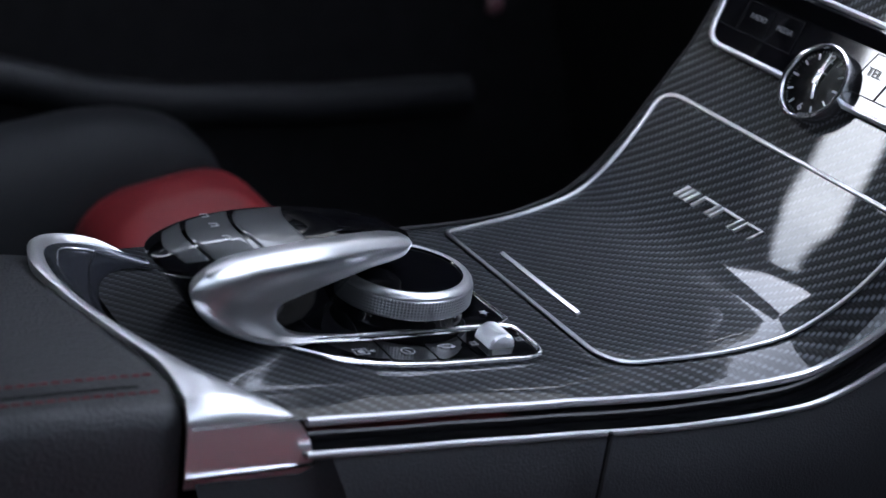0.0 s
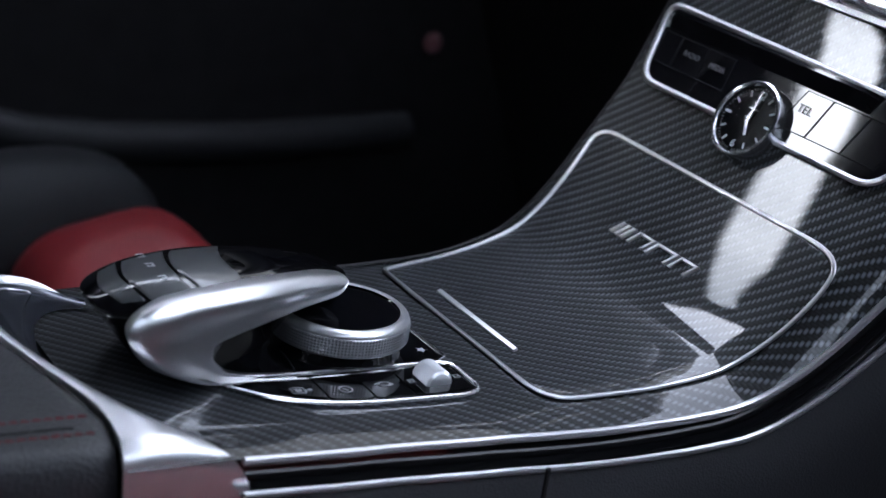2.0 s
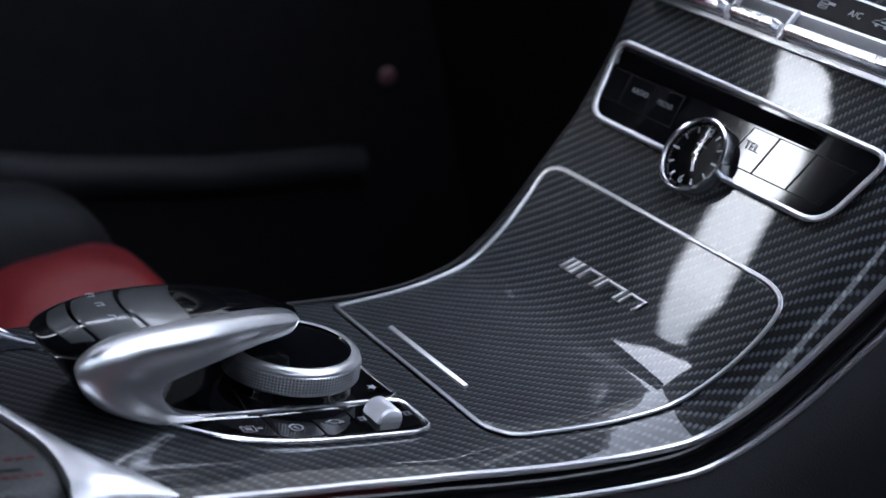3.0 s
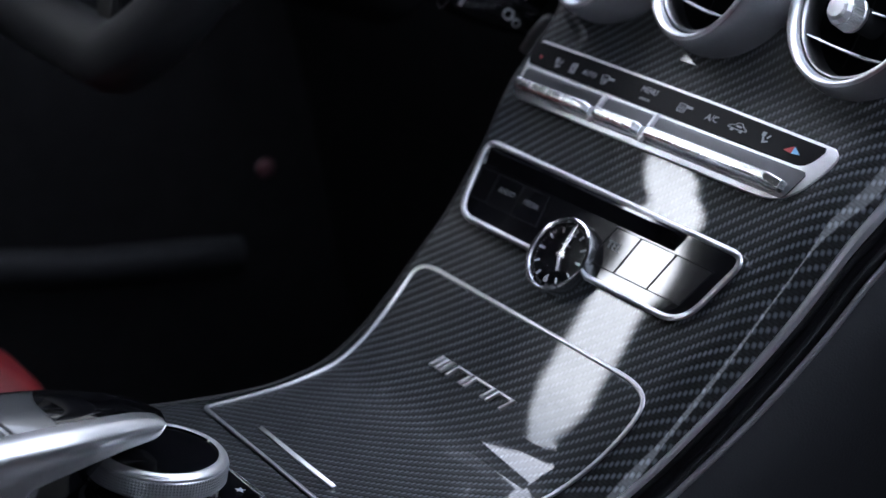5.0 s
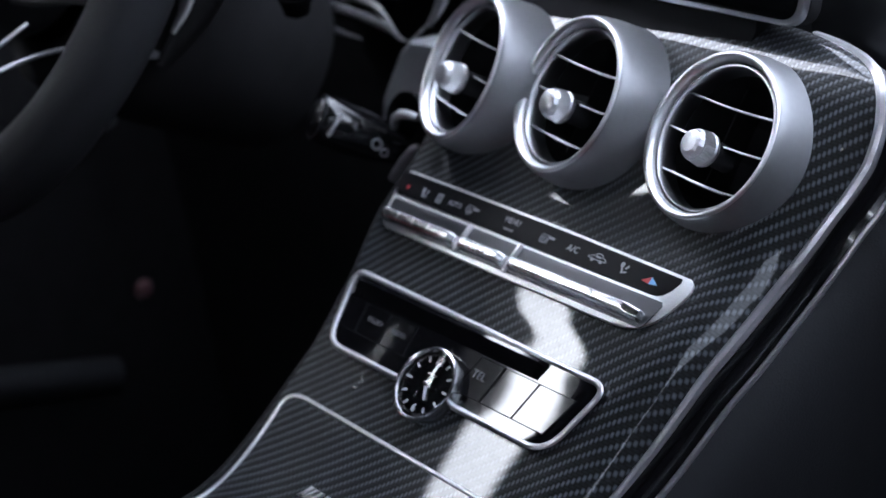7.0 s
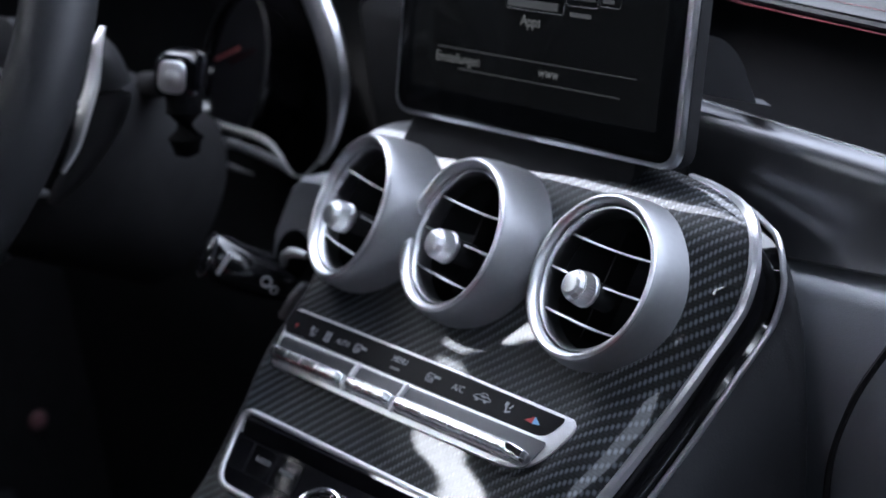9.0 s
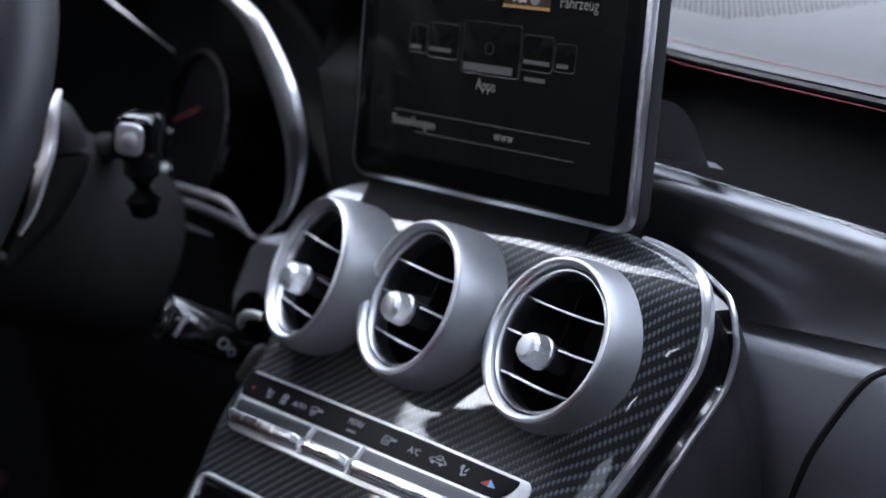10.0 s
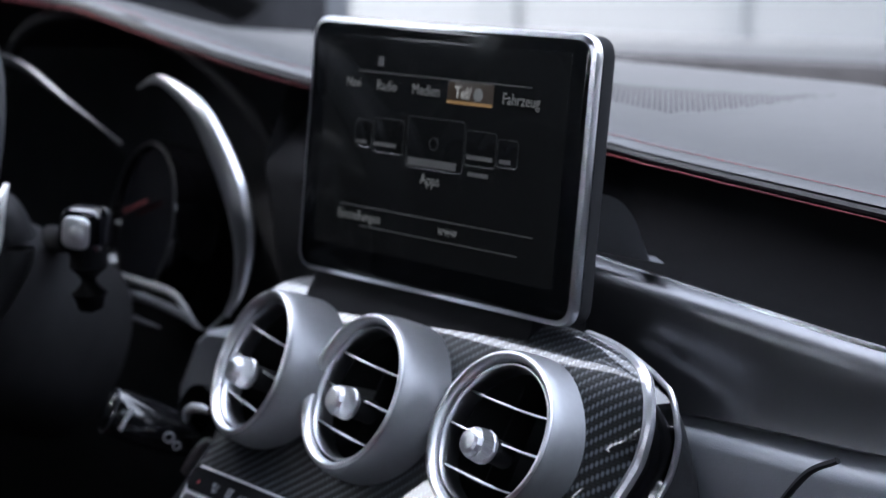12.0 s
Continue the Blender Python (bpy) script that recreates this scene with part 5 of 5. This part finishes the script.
arc_trim([(-0.362, 0.19, 0.6655), (-0.350, 0.19, 0.6680), (-0.3196, 0.19, 0.6675), (-0.284, 0.19, 0.6635), (-0.271, 0.192, 0.6570)], [0.001, 0.0030, 0.0032, 0.0030, 0.0012], "lower_bezel", SHELL_GREY, "dark grey ledge below the bezel", 0.6)
arc_trim([(-0.350, 0.185, 0.6590), (-0.336, 0.185, 0.6535), (-0.304, 0.185, 0.6520)], [0.0006, 0.0020, 0.0006], "lower_bezel", SHELL_GREY, "thin grey lower ledge", 0.6)
gm = frame_of((-0.392, 0.235, 0.709), (0.97, -0.22, 0), (0.05, 0.22, 0.97))
gauge = part("gauge_dial", lathe([(0.0, 0.0), (0.056, 0.0), (0.058, 0.004), (0.061, 0.004), (0.062, 0.0), (0.062, -0.03)], gm, 56), BLACK_GLOSS, cluster, "dark round gauge")
part("gauge_ring", tube([gm @ Vector((0.0595 * math.cos(a), 0.0595 * math.sin(a), 0.004)) for a in (2 * math.pi * k / 48 for k in range(48))], 0.0010, True, 6), BLACK_PLASTIC, gauge, "dull gauge ring")
part("needle", box((0.044, 0.0022, 0.001), gm @ pose(-0.010, 0.010, 0.006, 0, 0, 20)), mat("needle_red", (0.09, 0.012, 0.012), 0.6, noise_scale=200, noise_amt=0.1, emit=(0.6, 0.03, 0.03), emit_strength=0.001), gauge, "red needle")
part("backing", box((0.50, 0.02, 0.22), pose(-0.40, 0.295, 0.725), 0.004), DARK_VOID, cluster, "black backing")
hood_line = smooth_line([(-0.56, 0.185, 0.80), (-0.506, 0.175, 0.846), (-0.44, 0.172, 0.864), (-0.36, 0.172, 0.862), (-0.29, 0.178, 0.842), (-0.235, 0.19, 0.80), (-0.205, 0.20, 0.745), (-0.202, 0.21, 0.69)], 50)
part("hood_lip", tube([Vector(p) + Vector((0, 0.03, 0)) for p in hood_line], 0.005, sides=10), DARK_VOID, cluster, "rounded black hood lip")

# ---- steering wheel ----
wheel = thing("steering_wheel", "black leather steering wheel with silver spokes and shift paddle", "steering wheel")
wm = frame_of((-0.378, -0.034, 0.737), (1, 0, 0), (0, 0.447, 0.894))   # z towards the driver
rim_pts = []
for k in range(96):
    a = 2 * math.pi * k / 96
    y = 0.170 * math.sin(a)
    rim_pts.append(wm @ Vector((0.170 * math.cos(a), max(y, -0.150), 0)))
part("rim", tube(rim_pts, 0.0220, True, 16, up=wm.to_3x3() @ Vector((0, 0, 1))), LEATHER, wheel, "thick leather rim")
for side in (1, -1):
    sp = smooth_line([(side * 0.055, 0.012, 0.006), (side * 0.095, 0.008, 0.004), (side * 0.130, 0.002, 0.0), (side * 0.160, -0.006, -0.004)], 16)
    part("spoke", tube([wm @ Vector(p) for p in sp], [0.026, 0.025, 0.024, 0.022, 0.021, 0.020, 0.019, 0.018, 0.018, 0.018, 0.018, 0.018, 0.018, 0.018, 0.018, 0.018], sides=12, up=wm.to_3x3() @ Vector((0, 0, 1)), flat=0.40), BLACK_PLASTIC, wheel, "black spoke")
    tr_line = smooth_line([(side * 0.050, -0.034, 0.012), (side * 0.085, -0.030, 0.010), (side * 0.120, -0.022, 0.006), (side * 0.154, -0.018, 0.002)], 20)
    part("spoke_trim", tube([wm @ Vector(p) for p in tr_line], 0.006, sides=8, up=wm.to_3x3() @ Vector((0, 0, 1)), flat=0.5), BLACK_PLASTIC, wheel, "dark spoke trim")
    lo = smooth_line([(side * 0.030, -0.060, 0.010), (side * 0.050, -0.100, 0.006), (side * 0.062, -0.145, 0.0)], 16)
    part("lower_spoke", tube([wm @ Vector(p) for p in lo], 0.011, sides=10, up=wm.to_3x3() @ Vector((0, 0, 1)), flat=0.5), BLACK_PLASTIC, wheel, "dark lower spoke")
part("airbag_cover", lathe([(0.0, 0.040), (0.035, 0.038), (0.058, 0.030), (0.068, 0.014), (0.066, -0.010), (0.055, -0.03)], wm, 40), LEATHER, wheel, "black leather airbag cover")
pd = smooth_line([(-0.242, 0.035, 0.777), (-0.242, 0.030, 0.765), (-0.242, 0.026, 0.745), (-0.242, 0.019, 0.726), (-0.242, 0.011, 0.706), (-0.242, 0.002, 0.693)], 24)
part("shift_paddle", tube([Vector(p) for p in pd], [0.0006 + 0.0021 * math.sin(math.pi * (0.06 + 0.88 * k / 23)) for k in range(24)], sides=8, up=Vector((1, 0.3, 0)), flat=2.2), BRIGHT_SILVER, wheel, "slim silver shift paddle")
pod = part("switch_pod", tube([Vector((-0.285, 0.000, 0.728)), Vector((-0.272, 0.010, 0.727)), Vector((-0.262, 0.018, 0.725)), Vector((-0.258, 0.022, 0.724))], [0.012, 0.014, 0.013, 0.008], sides=16), BLACK_PLASTIC, wheel, "black switch pod behind the rim")
part("pod_mark", box((0.006, 0.002, 0.004), pose(-0.256, 0.022, 0.731, 0, 0, 20), 0.0006), BRIGHT_SILVER, pod, "small bright mark")
for line in ([(-0.28, -0.110, 0.668), (-0.28, -0.094, 0.677), (-0.28, -0.066, 0.683), (-0.275, -0.045, 0.686)], [(-0.285, -0.112, 0.678), (-0.285, -0.087, 0.692), (-0.283, -0.070, 0.702)]):
    part("spoke_edge", tube([Vector(p) for p in smooth_line(line, 16)], 0.0014, sides=8), SATIN, wheel, "thin silver spoke edge")

column = thing("steering_column", "black plastic steering column shroud", "steering column")
cm = frame_of((-0.385, 0.055, 0.680), (1, 0, 0), (0, 0.447, 0.894))
part("shroud", lathe([(0.045, 0.060), (0.072, 0.052), (0.078, 0.030), (0.075, -0.02), (0.068, -0.12)], cm, 48), DARK_VOID, column, "black shroud", 50)
hub_line = smooth_line([(-0.285, 0.030, 0.772), (-0.27, 0.046, 0.763), (-0.27, 0.057, 0.755), (-0.27, 0.065, 0.748), (-0.27, 0.072, 0.730), (-0.27, 0.066, 0.710), (-0.272, 0.053, 0.686), (-0.28, 0.035, 0.660)], 30)
part("collar", tube([Vector(p) - Vector((0.016, 0.012, 0.0)) for p in hub_line], [0.004 + 0.013 * math.sin(math.pi * k / 29) for k in range(30)], sides=14), BLACK_PLASTIC, column, "black rounded column collar", 60)
part("switch_arm", box((0.006, 0.046, 0.0046), pose(-0.281, -0.010, 0.675, -9, 0, 0), 0.0015), SATIN, column, "small bright switch arm")

stalk = thing("column_stalk", "black column stalk with a silver square end button", "stalk")
sm = frame_of((-0.222, 0.070, 0.745), (0.80, 0.60, -0.10), (0.12, 0.1, 1))
part("arm", tube([Vector((-0.36, 0.135, 0.715)), Vector((-0.30, 0.108, 0.725)), Vector((-0.235, 0.076, 0.742))], 0.0085, sides=12), MATT_BLACK, stalk, "black arm")
part("head", round_slab(-0.0135, 0.0145, -0.0150, 0.0150, -0.026, 0.0, 0.010, 0.0045, sm), BLACK_GLOSS, stalk, "black stalk head")
end_button = part("end_button", round_slab(-0.0098, 0.0078, -0.0100, 0.0100, -0.001, 0.0022, 0.0065, 0.0014, sm), KNOB_SILVER, stalk, "satin silver end button")
part("button_dimple", lathe([(0.0, 0.0040), (0.0030, 0.0037), (0.0052, 0.0022)], sm, 24), KNOB_SILVER, end_button, "round bright dimple")
part("stem", tube([Vector((-0.226, 0.080, 0.738)), Vector((-0.226, 0.079, 0.722)), Vector((-0.2255, 0.079, 0.706)), Vector((-0.226, 0.080, 0.697)), Vector((-0.227, 0.081, 0.694))], [0.0120, 0.0115, 0.0110, 0.0080, 0.0020], sides=16), BLACK_FLOCK, stalk, "black downward stem", 60)

# ---- ignition key in its lock ----
key = thing("ignition_key", "black key fob with chrome edges stuck in the ignition lock", "key")
km = frame_of((-0.163, 0.090, 0.628), (0.025, 0.053, -0.029), (0.1, 0.45, 1))
fm = km @ pose(0, 0, -0.006, 0, -90, 0)
fob = part("fob", lathe([(0.0090, -0.022), (0.0135, -0.004), (0.0155, 0.016), (0.0152, 0.030), (0.0135, 0.0360), (0.0100, 0.0395), (0.0055, 0.0410), (0.0, 0.0413)], fm, 40), FOB_BLACK, key, "rounded glossy black fob", 60)
part("chrome_ring", tube([fm @ Vector((0.0138 * math.cos(a), 0.0138 * math.sin(a), 0.0362)) for a in (2 * math.pi * k / 32 for k in range(32))], 0.0006, True, 6), DARK_METAL, fob, "thin chrome ring round the fob's end")
part("end_bar", box((0.0026, 0.015, 0.003), km @ pose(-0.0285, 0.0, 0.0088, 0, 0, -10), 0.0008), KNOB_SILVER, fob, "bright bar")
for px, py, r in ((0.000, -0.001, 0.0030), (0.0065, -0.004, 0.0022)):
    part("fob_button_icon", tube([km @ Vector((px + r * math.cos(a), py + r * math.sin(a), 0.0088)) for a in (2 * math.pi * k / 16 for k in range(16))], 0.0006, True, 6), ICON_PRINT, fob, "white lock icon")
ring_pts = smooth_line([(-0.1530, 0.098, 0.6365), (-0.1505, 0.097, 0.6425), (-0.1440, 0.096, 0.6465), (-0.1360, 0.096, 0.6480), (-0.1275, 0.096, 0.6480)], 18)
part("key_ring", tube([Vector(p) for p in ring_pts], [0.0022 + 0.0010 * math.sin(math.pi * k / 17) for k in range(18)], sides=8), MATT_SILVER, key, "bright ring piece")
part("lock_lever", tube([Vector((-0.1500, 0.094, 0.6060)), Vector((-0.1390, 0.094, 0.6195)), Vector((-0.1300, 0.094, 0.6285)), Vector((-0.1250, 0.094, 0.6315))], [0.0030, 0.0032, 0.0030, 0.0020], sides=8), MATT_SILVER, key, "bright lever")
lock = thing("ignition_lock", "black ignition lock boss beside the steering column", "ignition lock")
part("boss", lathe([(0.012, -0.030), (0.016, -0.010), (0.017, 0.02), (0.016, 0.05)], frame_of((-0.150, 0.150, 0.628), (1, 0, 0), (0, 0.3, 1)), 32), MATT_BLACK, lock, "black boss")
# the cheek's grey carries the light that falls on it
cheek = [[Vector((x, y + dy, z)) for x, y, z in ((-0.262, 0.166, 0.590), (-0.2500, 0.160, 0.6260), (-0.2300, 0.160, 0.6600), (-0.2200, 0.161, 0.6690), (-0.2060, 0.164, 0.6700), (-0.150, 0.172, 0.6700), (-0.150, 0.166, 0.590))] for dy in (0.0, 0.040)]
part("kneepad", loft([[p + (Vector((-0.190, 0.163, 0.63)) - p) * 0.06 for p in cheek[0]], [p + Vector((0, 0.004, 0)) for p in cheek[0]], cheek[1]], closed_rows=True, cap=True), LIT_SKIN, lock, "side cheek of the dashboard in a lit grey tone", 50)

# ---- driver's seat ----
seat = thing("driver_seat", "black leather driver's seat with red bolster panel", "car seat")


def cushion(x0, x1, y0, y1, z0, z1, m=Matrix(), rnd=0.05):
    rows = []
    for i in range(41):
        t = i / 40
        a = 1 - (2 * t - 1) ** 4
        row = []
        for j in range(48):
            q = 2 * math.pi * j / 48
            cx, cy = math.copysign(abs(math.cos(q)) ** 0.45, math.cos(q)), math.copysign(abs(math.sin(q)) ** 0.45, math.sin(q))
            k = 0.25 + 0.75 * max(0.0, a) ** 0.6
            row.append(m @ Vector(((x0 + x1) / 2 + (x1 - x0) / 2 * cx * k, (y0 + y1) / 2 + (y1 - y0) / 2 * cy * k, z0 + (z1 - z0) * t)))
        rows.append(row)
    return loft(rows, closed_rows=True, cap=True)


part("cushion", cushion(-0.72, -0.40, -0.62, -0.15, 0.16, 0.33), SEAT_BLACK, seat, "black leather cushion", 60)
part("bolster", cushion(-0.455, -0.345, -0.285, -0.135, 0.17, 0.393), RED_LEATHER, seat, "red leather side bolster", 80)
part("backrest", cushion(-0.70, -0.28, -0.95, -0.76, 0.30, 1.02), SEAT_BLACK, seat, "black leather backrest", 60)
part("thigh_bolster", cushion(-0.56, -0.47, -0.480, -0.140, 0.20, 0.414), SEAT_BLACK, seat, "black leather thigh support", 80)

passenger = thing("passenger_seat", "black and red leather passenger seat", "car seat")
part("cushion", cushion(0.20, 0.58, -0.70, -0.16, 0.20, 0.43), SEAT_BLACK, passenger, "black leather cushion", 60)
part("bolster", cushion(0.175, 0.290, -0.66, -0.18, 0.22, 0.485), RED_LEATHER, passenger, "red leather side bolster", 60)
part("backrest", cushion(0.17, 0.61, -0.98, -0.80, 0.30, 1.02), SEAT_BLACK, passenger, "black leather backrest", 60)

# ---- the car's shell round the view ----
shell = tagged(thing("car_cabin", "dark closed car cabin shell with clear side windows", "cabin"), kind="structure")
part("floor", box((1.60, 2.6, 0.04), pose(0, -0.30, 0.0), 0.004), DARK_VOID, shell, "black carpeted floor")
part("firewall", box((1.56, 0.04, 0.78), pose(0, 0.62, 0.39), 0.004), DARK_VOID, shell, "black bulkhead")
part("rear_wall", box((1.60, 0.05, 1.25), pose(0, -1.58, 0.62), 0.01), DARK_VOID, shell, "dark rear cabin wall")
part("roof", box((1.26, 1.36, 0.05), pose(0.04, -0.95, 1.345), 0.02), HEADLINER, shell, "dark headliner")
part("left_door", box((0.07, 2.30, 0.86), pose(-0.785, -0.42, 0.45), 0.02), DARK_VOID, shell, "dark driver's door")
part("left_pillar", box((0.06, 0.10, 0.50), pose(-0.73, -0.70, 1.06, 0, 6, 0), 0.01), BLACK_PLASTIC, shell, "dark door pillar")
def tinted_copy(name, through_it):
    """The tinted glass with another depth of tint."""
    m = TINTED.copy()
    m.name = name
    for node in m.node_tree.nodes:
        if node.bl_idname == "ShaderNodeBsdfTransparent":
            node.inputs[0].default_value = (through_it, through_it * 1.02, through_it * 1.03, 1)
    return m


TINTED_LIGHT, TINTED_MID, TINTED_CLEAR = tinted_copy("lightly_tinted_glass", 0.62), tinted_copy("smoked_glass", 0.085), tinted_copy("clear_window_glass", 0.77)


# upper edge of the dark panes, drawn to outline the console's white reflection
def glass_top(y):
    return float(np.interp(y, (-0.70, -0.57, -0.50, -0.41, -0.385, -0.315, -0.235, -0.20, 0.0, 0.24, 0.62), (1.155, 1.172, 1.160, 1.205, 1.225, 1.264, 1.295, 1.275, 1.190, 1.075, 0.92)))


def window_head(y):
    """The slanting upper edge of the driver's window, set to bound the sky's reflection."""
    return float(np.interp(y, (-0.70, -0.57, -0.53, -0.475, -0.375, -0.325, -0.27, -0.22, 0.0, 0.62), (1.245, 1.261, 1.271, 1.310, 1.325, 1.340, 1.374, 1.320, 1.180, 0.90)))


# gap between the dark panes that lays a thin bright streak on the lid
def glass_slit(y):
    return min(glass_top(y) - 0.10, 1.047 + 0.28 * (y + 0.33))


def glass_pane(low, high, material, label):
    rows = []
    for dx in (0.003, -0.003):
        a, b = [], []
        for k in range(25):
            y = -0.70 + 1.25 * k / 24
            for line, z in ((a, low(y)), (b, max(low(y), high(y)))):
                line.append(Vector((-0.765 + 0.10 * (z - 0.86) + dx, y, z)))
        rows += [a, b] if dx > 0 else [b, a]
    return part("left_window", loft(rows, closed_ends=True), material, shell, label)


# unseen panes of different tint, added to shape the side light on the console
glass_pane(lambda y: 0.86, glass_slit, TINTED, "unseen dark pane blocking light from the driver's side")
glass_pane(lambda y: glass_slit(y) + 0.0052, lambda y: glass_top(y) - 0.060, TINTED, "unseen dark upper pane blocking light above the slit")
glass_pane(lambda y: glass_top(y) - 0.060, glass_top, TINTED_MID, "unseen smoked strip softening the edge of the side light")
glass_pane(glass_top, lambda y: max(glass_top(y), window_head(y)), TINTED_CLEAR, "unseen clear strip that lets in the reflected sky")
right_rows = []
for dx in (-0.003, 0.003):
    line = []
    for k in range(21):
        y = -0.70 + 1.25 * k / 20
        top = min(1.262, float(np.interp(y, (-0.24, 0.0, 0.24, 0.62), (1.262, 1.190, 1.075, 0.92))))
        line.append((Vector((0.785 + dx, y, 0.93)), Vector((0.785 - 0.25 * (top - 0.93) + dx, y, top))))
    right_rows.append(line)
part("right_window", loft([[a for a, _ in right_rows[0]], [c for _, c in right_rows[0]], [c for _, c in right_rows[1]], [a for a, _ in right_rows[1]]]), TINTED_LIGHT, shell, "tinted passenger's window")
part("rear_quarter", box((0.06, 0.80, 0.50), pose(-0.74, -1.16, 1.06, 0, 6, 0), 0.01), HEADLINER, shell, "dark rear quarter lining")
for sx in (1, -1):
    part("windscreen_pillar", tube([Vector((sx * 0.76, 0.62, 0.87)), Vector((sx * 0.735, 0.24, 1.03)), Vector((sx * 0.715, -0.02, 1.150)), Vector((sx * 0.70, -0.17, 1.235)), Vector((sx * 0.69, -0.20, 1.30))], [0.045, 0.050, 0.056, 0.045, 0.03], sides=10), BLACK_PLASTIC, shell, "dark windscreen pillar")
part("roof_rail", box((0.06, 1.44, 0.11), pose(0.68, -0.93, 1.305), 0.015), BLACK_PLASTIC, shell, "dark roof rail")
rail_rows = []
for k in range(31):
    y = -1.65 + 1.45 * k / 30
    head = window_head(y)
    edge = -0.765 + 0.10 * (head - 0.86)
    rail_rows.append([Vector((edge - 0.03, y, head)), Vector((edge + 0.004, y, head)), Vector((edge + 0.05, y, head + 0.044)), Vector((-0.57, y, head + 0.070)), Vector((-0.57, y, head + 0.105)), Vector((edge - 0.03, y, head + 0.105))])
part("roof_rail", loft(rail_rows, closed_rows=True, cap=True), BLACK_PLASTIC, shell, "dark roof rail over the driver's window")
part("roof_header", box((1.25, 0.07, 0.04), pose(0.045, -0.27, 1.330, -25, 0, 0), 0.012), HEADLINER, shell, "dark windscreen header")
part("right_door", box((0.07, 2.30, 0.93), pose(0.785, -0.42, 0.485), 0.02), BLACK_PLASTIC, shell, "dark passenger door")
part("right_quarter", box((0.06, 0.95, 0.50), pose(0.74, -1.10, 1.06, 0, -6, 0), 0.01), HEADLINER, shell, "dark rear quarter lining")
# unseen opaque sheet, cut to keep sky out of the console's reflections
part("windscreen_blocker", loft([[Vector((left + (0.70 - left) * k / 6, y, z)) for k in range(7)] for left, y, z in ((-0.58, -0.26, 1.330), (-0.60, -0.12, 1.255), (-0.54, 0.0, 1.200), (-0.50, 0.07, 1.165))]), HEADLINER, shell, "unseen dark sheet blocking light through the upper windscreen")
part("cowl", box((1.60, 0.05, 0.12), pose(0.0, 0.64, 0.7710, 0, -1.75, 0), 0.006), MATT_BLACK, shell, "black windscreen cowl")
part("door_handle", tube([Vector((-0.735, 0.176, 0.520)), Vector((-0.720, 0.186, 0.514)), Vector((-0.718, 0.196, 0.506)), Vector((-0.735, 0.200, 0.496))], [0.005, 0.008, 0.009, 0.005], sides=12), SATIN, shell, "small satin silver inner door handle")
part("door_armrest", tube([Vector((-0.752, -0.50, 0.42)), Vector((-0.745, -0.24, 0.365)), Vector((-0.745, -0.17, 0.330)), Vector((-0.745, -0.10, 0.306)), Vector((-0.745, 0.04, 0.270)), Vector((-0.752, 0.20, 0.24))], 0.019, sides=12), LEATHER, shell, "black padded door armrest")
dot = tagged(new("door_reflector", mesh_of("door_reflector", lathe([(0.0, 0.006), (0.007, 0.005), (0.010, 0.0)], frame_of((-0.748, 0.236, 0.322), (0, 1, 0), (0, 0, 1)), 24), PINK_LAMP)), "small pale pink reflector in the driver's door", "reflector")

# ---- outside ----
ground = tagged(new("ground", mesh_of("ground", box((60, 60, 0.1), pose(0, 0, -0.25)), FLOOR_GREY, 0)), "grey ground outside the car", "ground", kind="structure")
# the wall and its bands glow by themselves to look daylit
backdrop = tagged(new("backdrop", mesh_of("backdrop", box((60, 0.3, 18), pose(-8, 14, 8.7, 0, 0, 20)), GLOWING_WALL, 0)), "pale, faintly glowing wall far beyond the windscreen", "backdrop", kind="structure")
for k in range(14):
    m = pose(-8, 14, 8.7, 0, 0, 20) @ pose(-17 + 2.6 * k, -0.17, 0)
    part("wall_joint", box((0.5 if k % 2 else 0.25, 0.04, 18), m), GLOWING_BAND, backdrop)

RENDER = mat("dark_render", (0.06, 0.062, 0.066), 0.8, noise_scale=0.8, noise_amt=0.25)
# out-of-view mass that cuts off low sky behind the driver's window
side_blocker = tagged(new("side_sky_blocker", mesh_of("side_sky_blocker", box((3, 22, 5.2), pose(-11.0, -12.5, 2.4), 0.05), RENDER, 0)), "unseen dark block that hides the low sky on the left", "building", kind="structure")
# unseen wall added to limit the light through the passenger's window
right_blocker = tagged(new("right_sky_blocker", mesh_of("right_sky_blocker", box((0.5, 40, 4.4), pose(6.8, 0, 2.0), 0.03), mat("weathered_grey_wall", (0.16, 0.165, 0.17), 0.85, noise_scale=1.2, noise_amt=0.3), 0)), "unseen plain grey wall that limits the sky on the right", "wall", kind="structure")
# added out of view to darken the windscreen's reflection in the lid
front_blocker = tagged(new("front_sky_blocker", mesh_of("front_sky_blocker", box((3, 7.4, 10.2), pose(-11.0, 4.8, 4.9), 0.05), RENDER, 0)), "unseen dark block that hides the sky ahead on the left", "building", kind="structure")
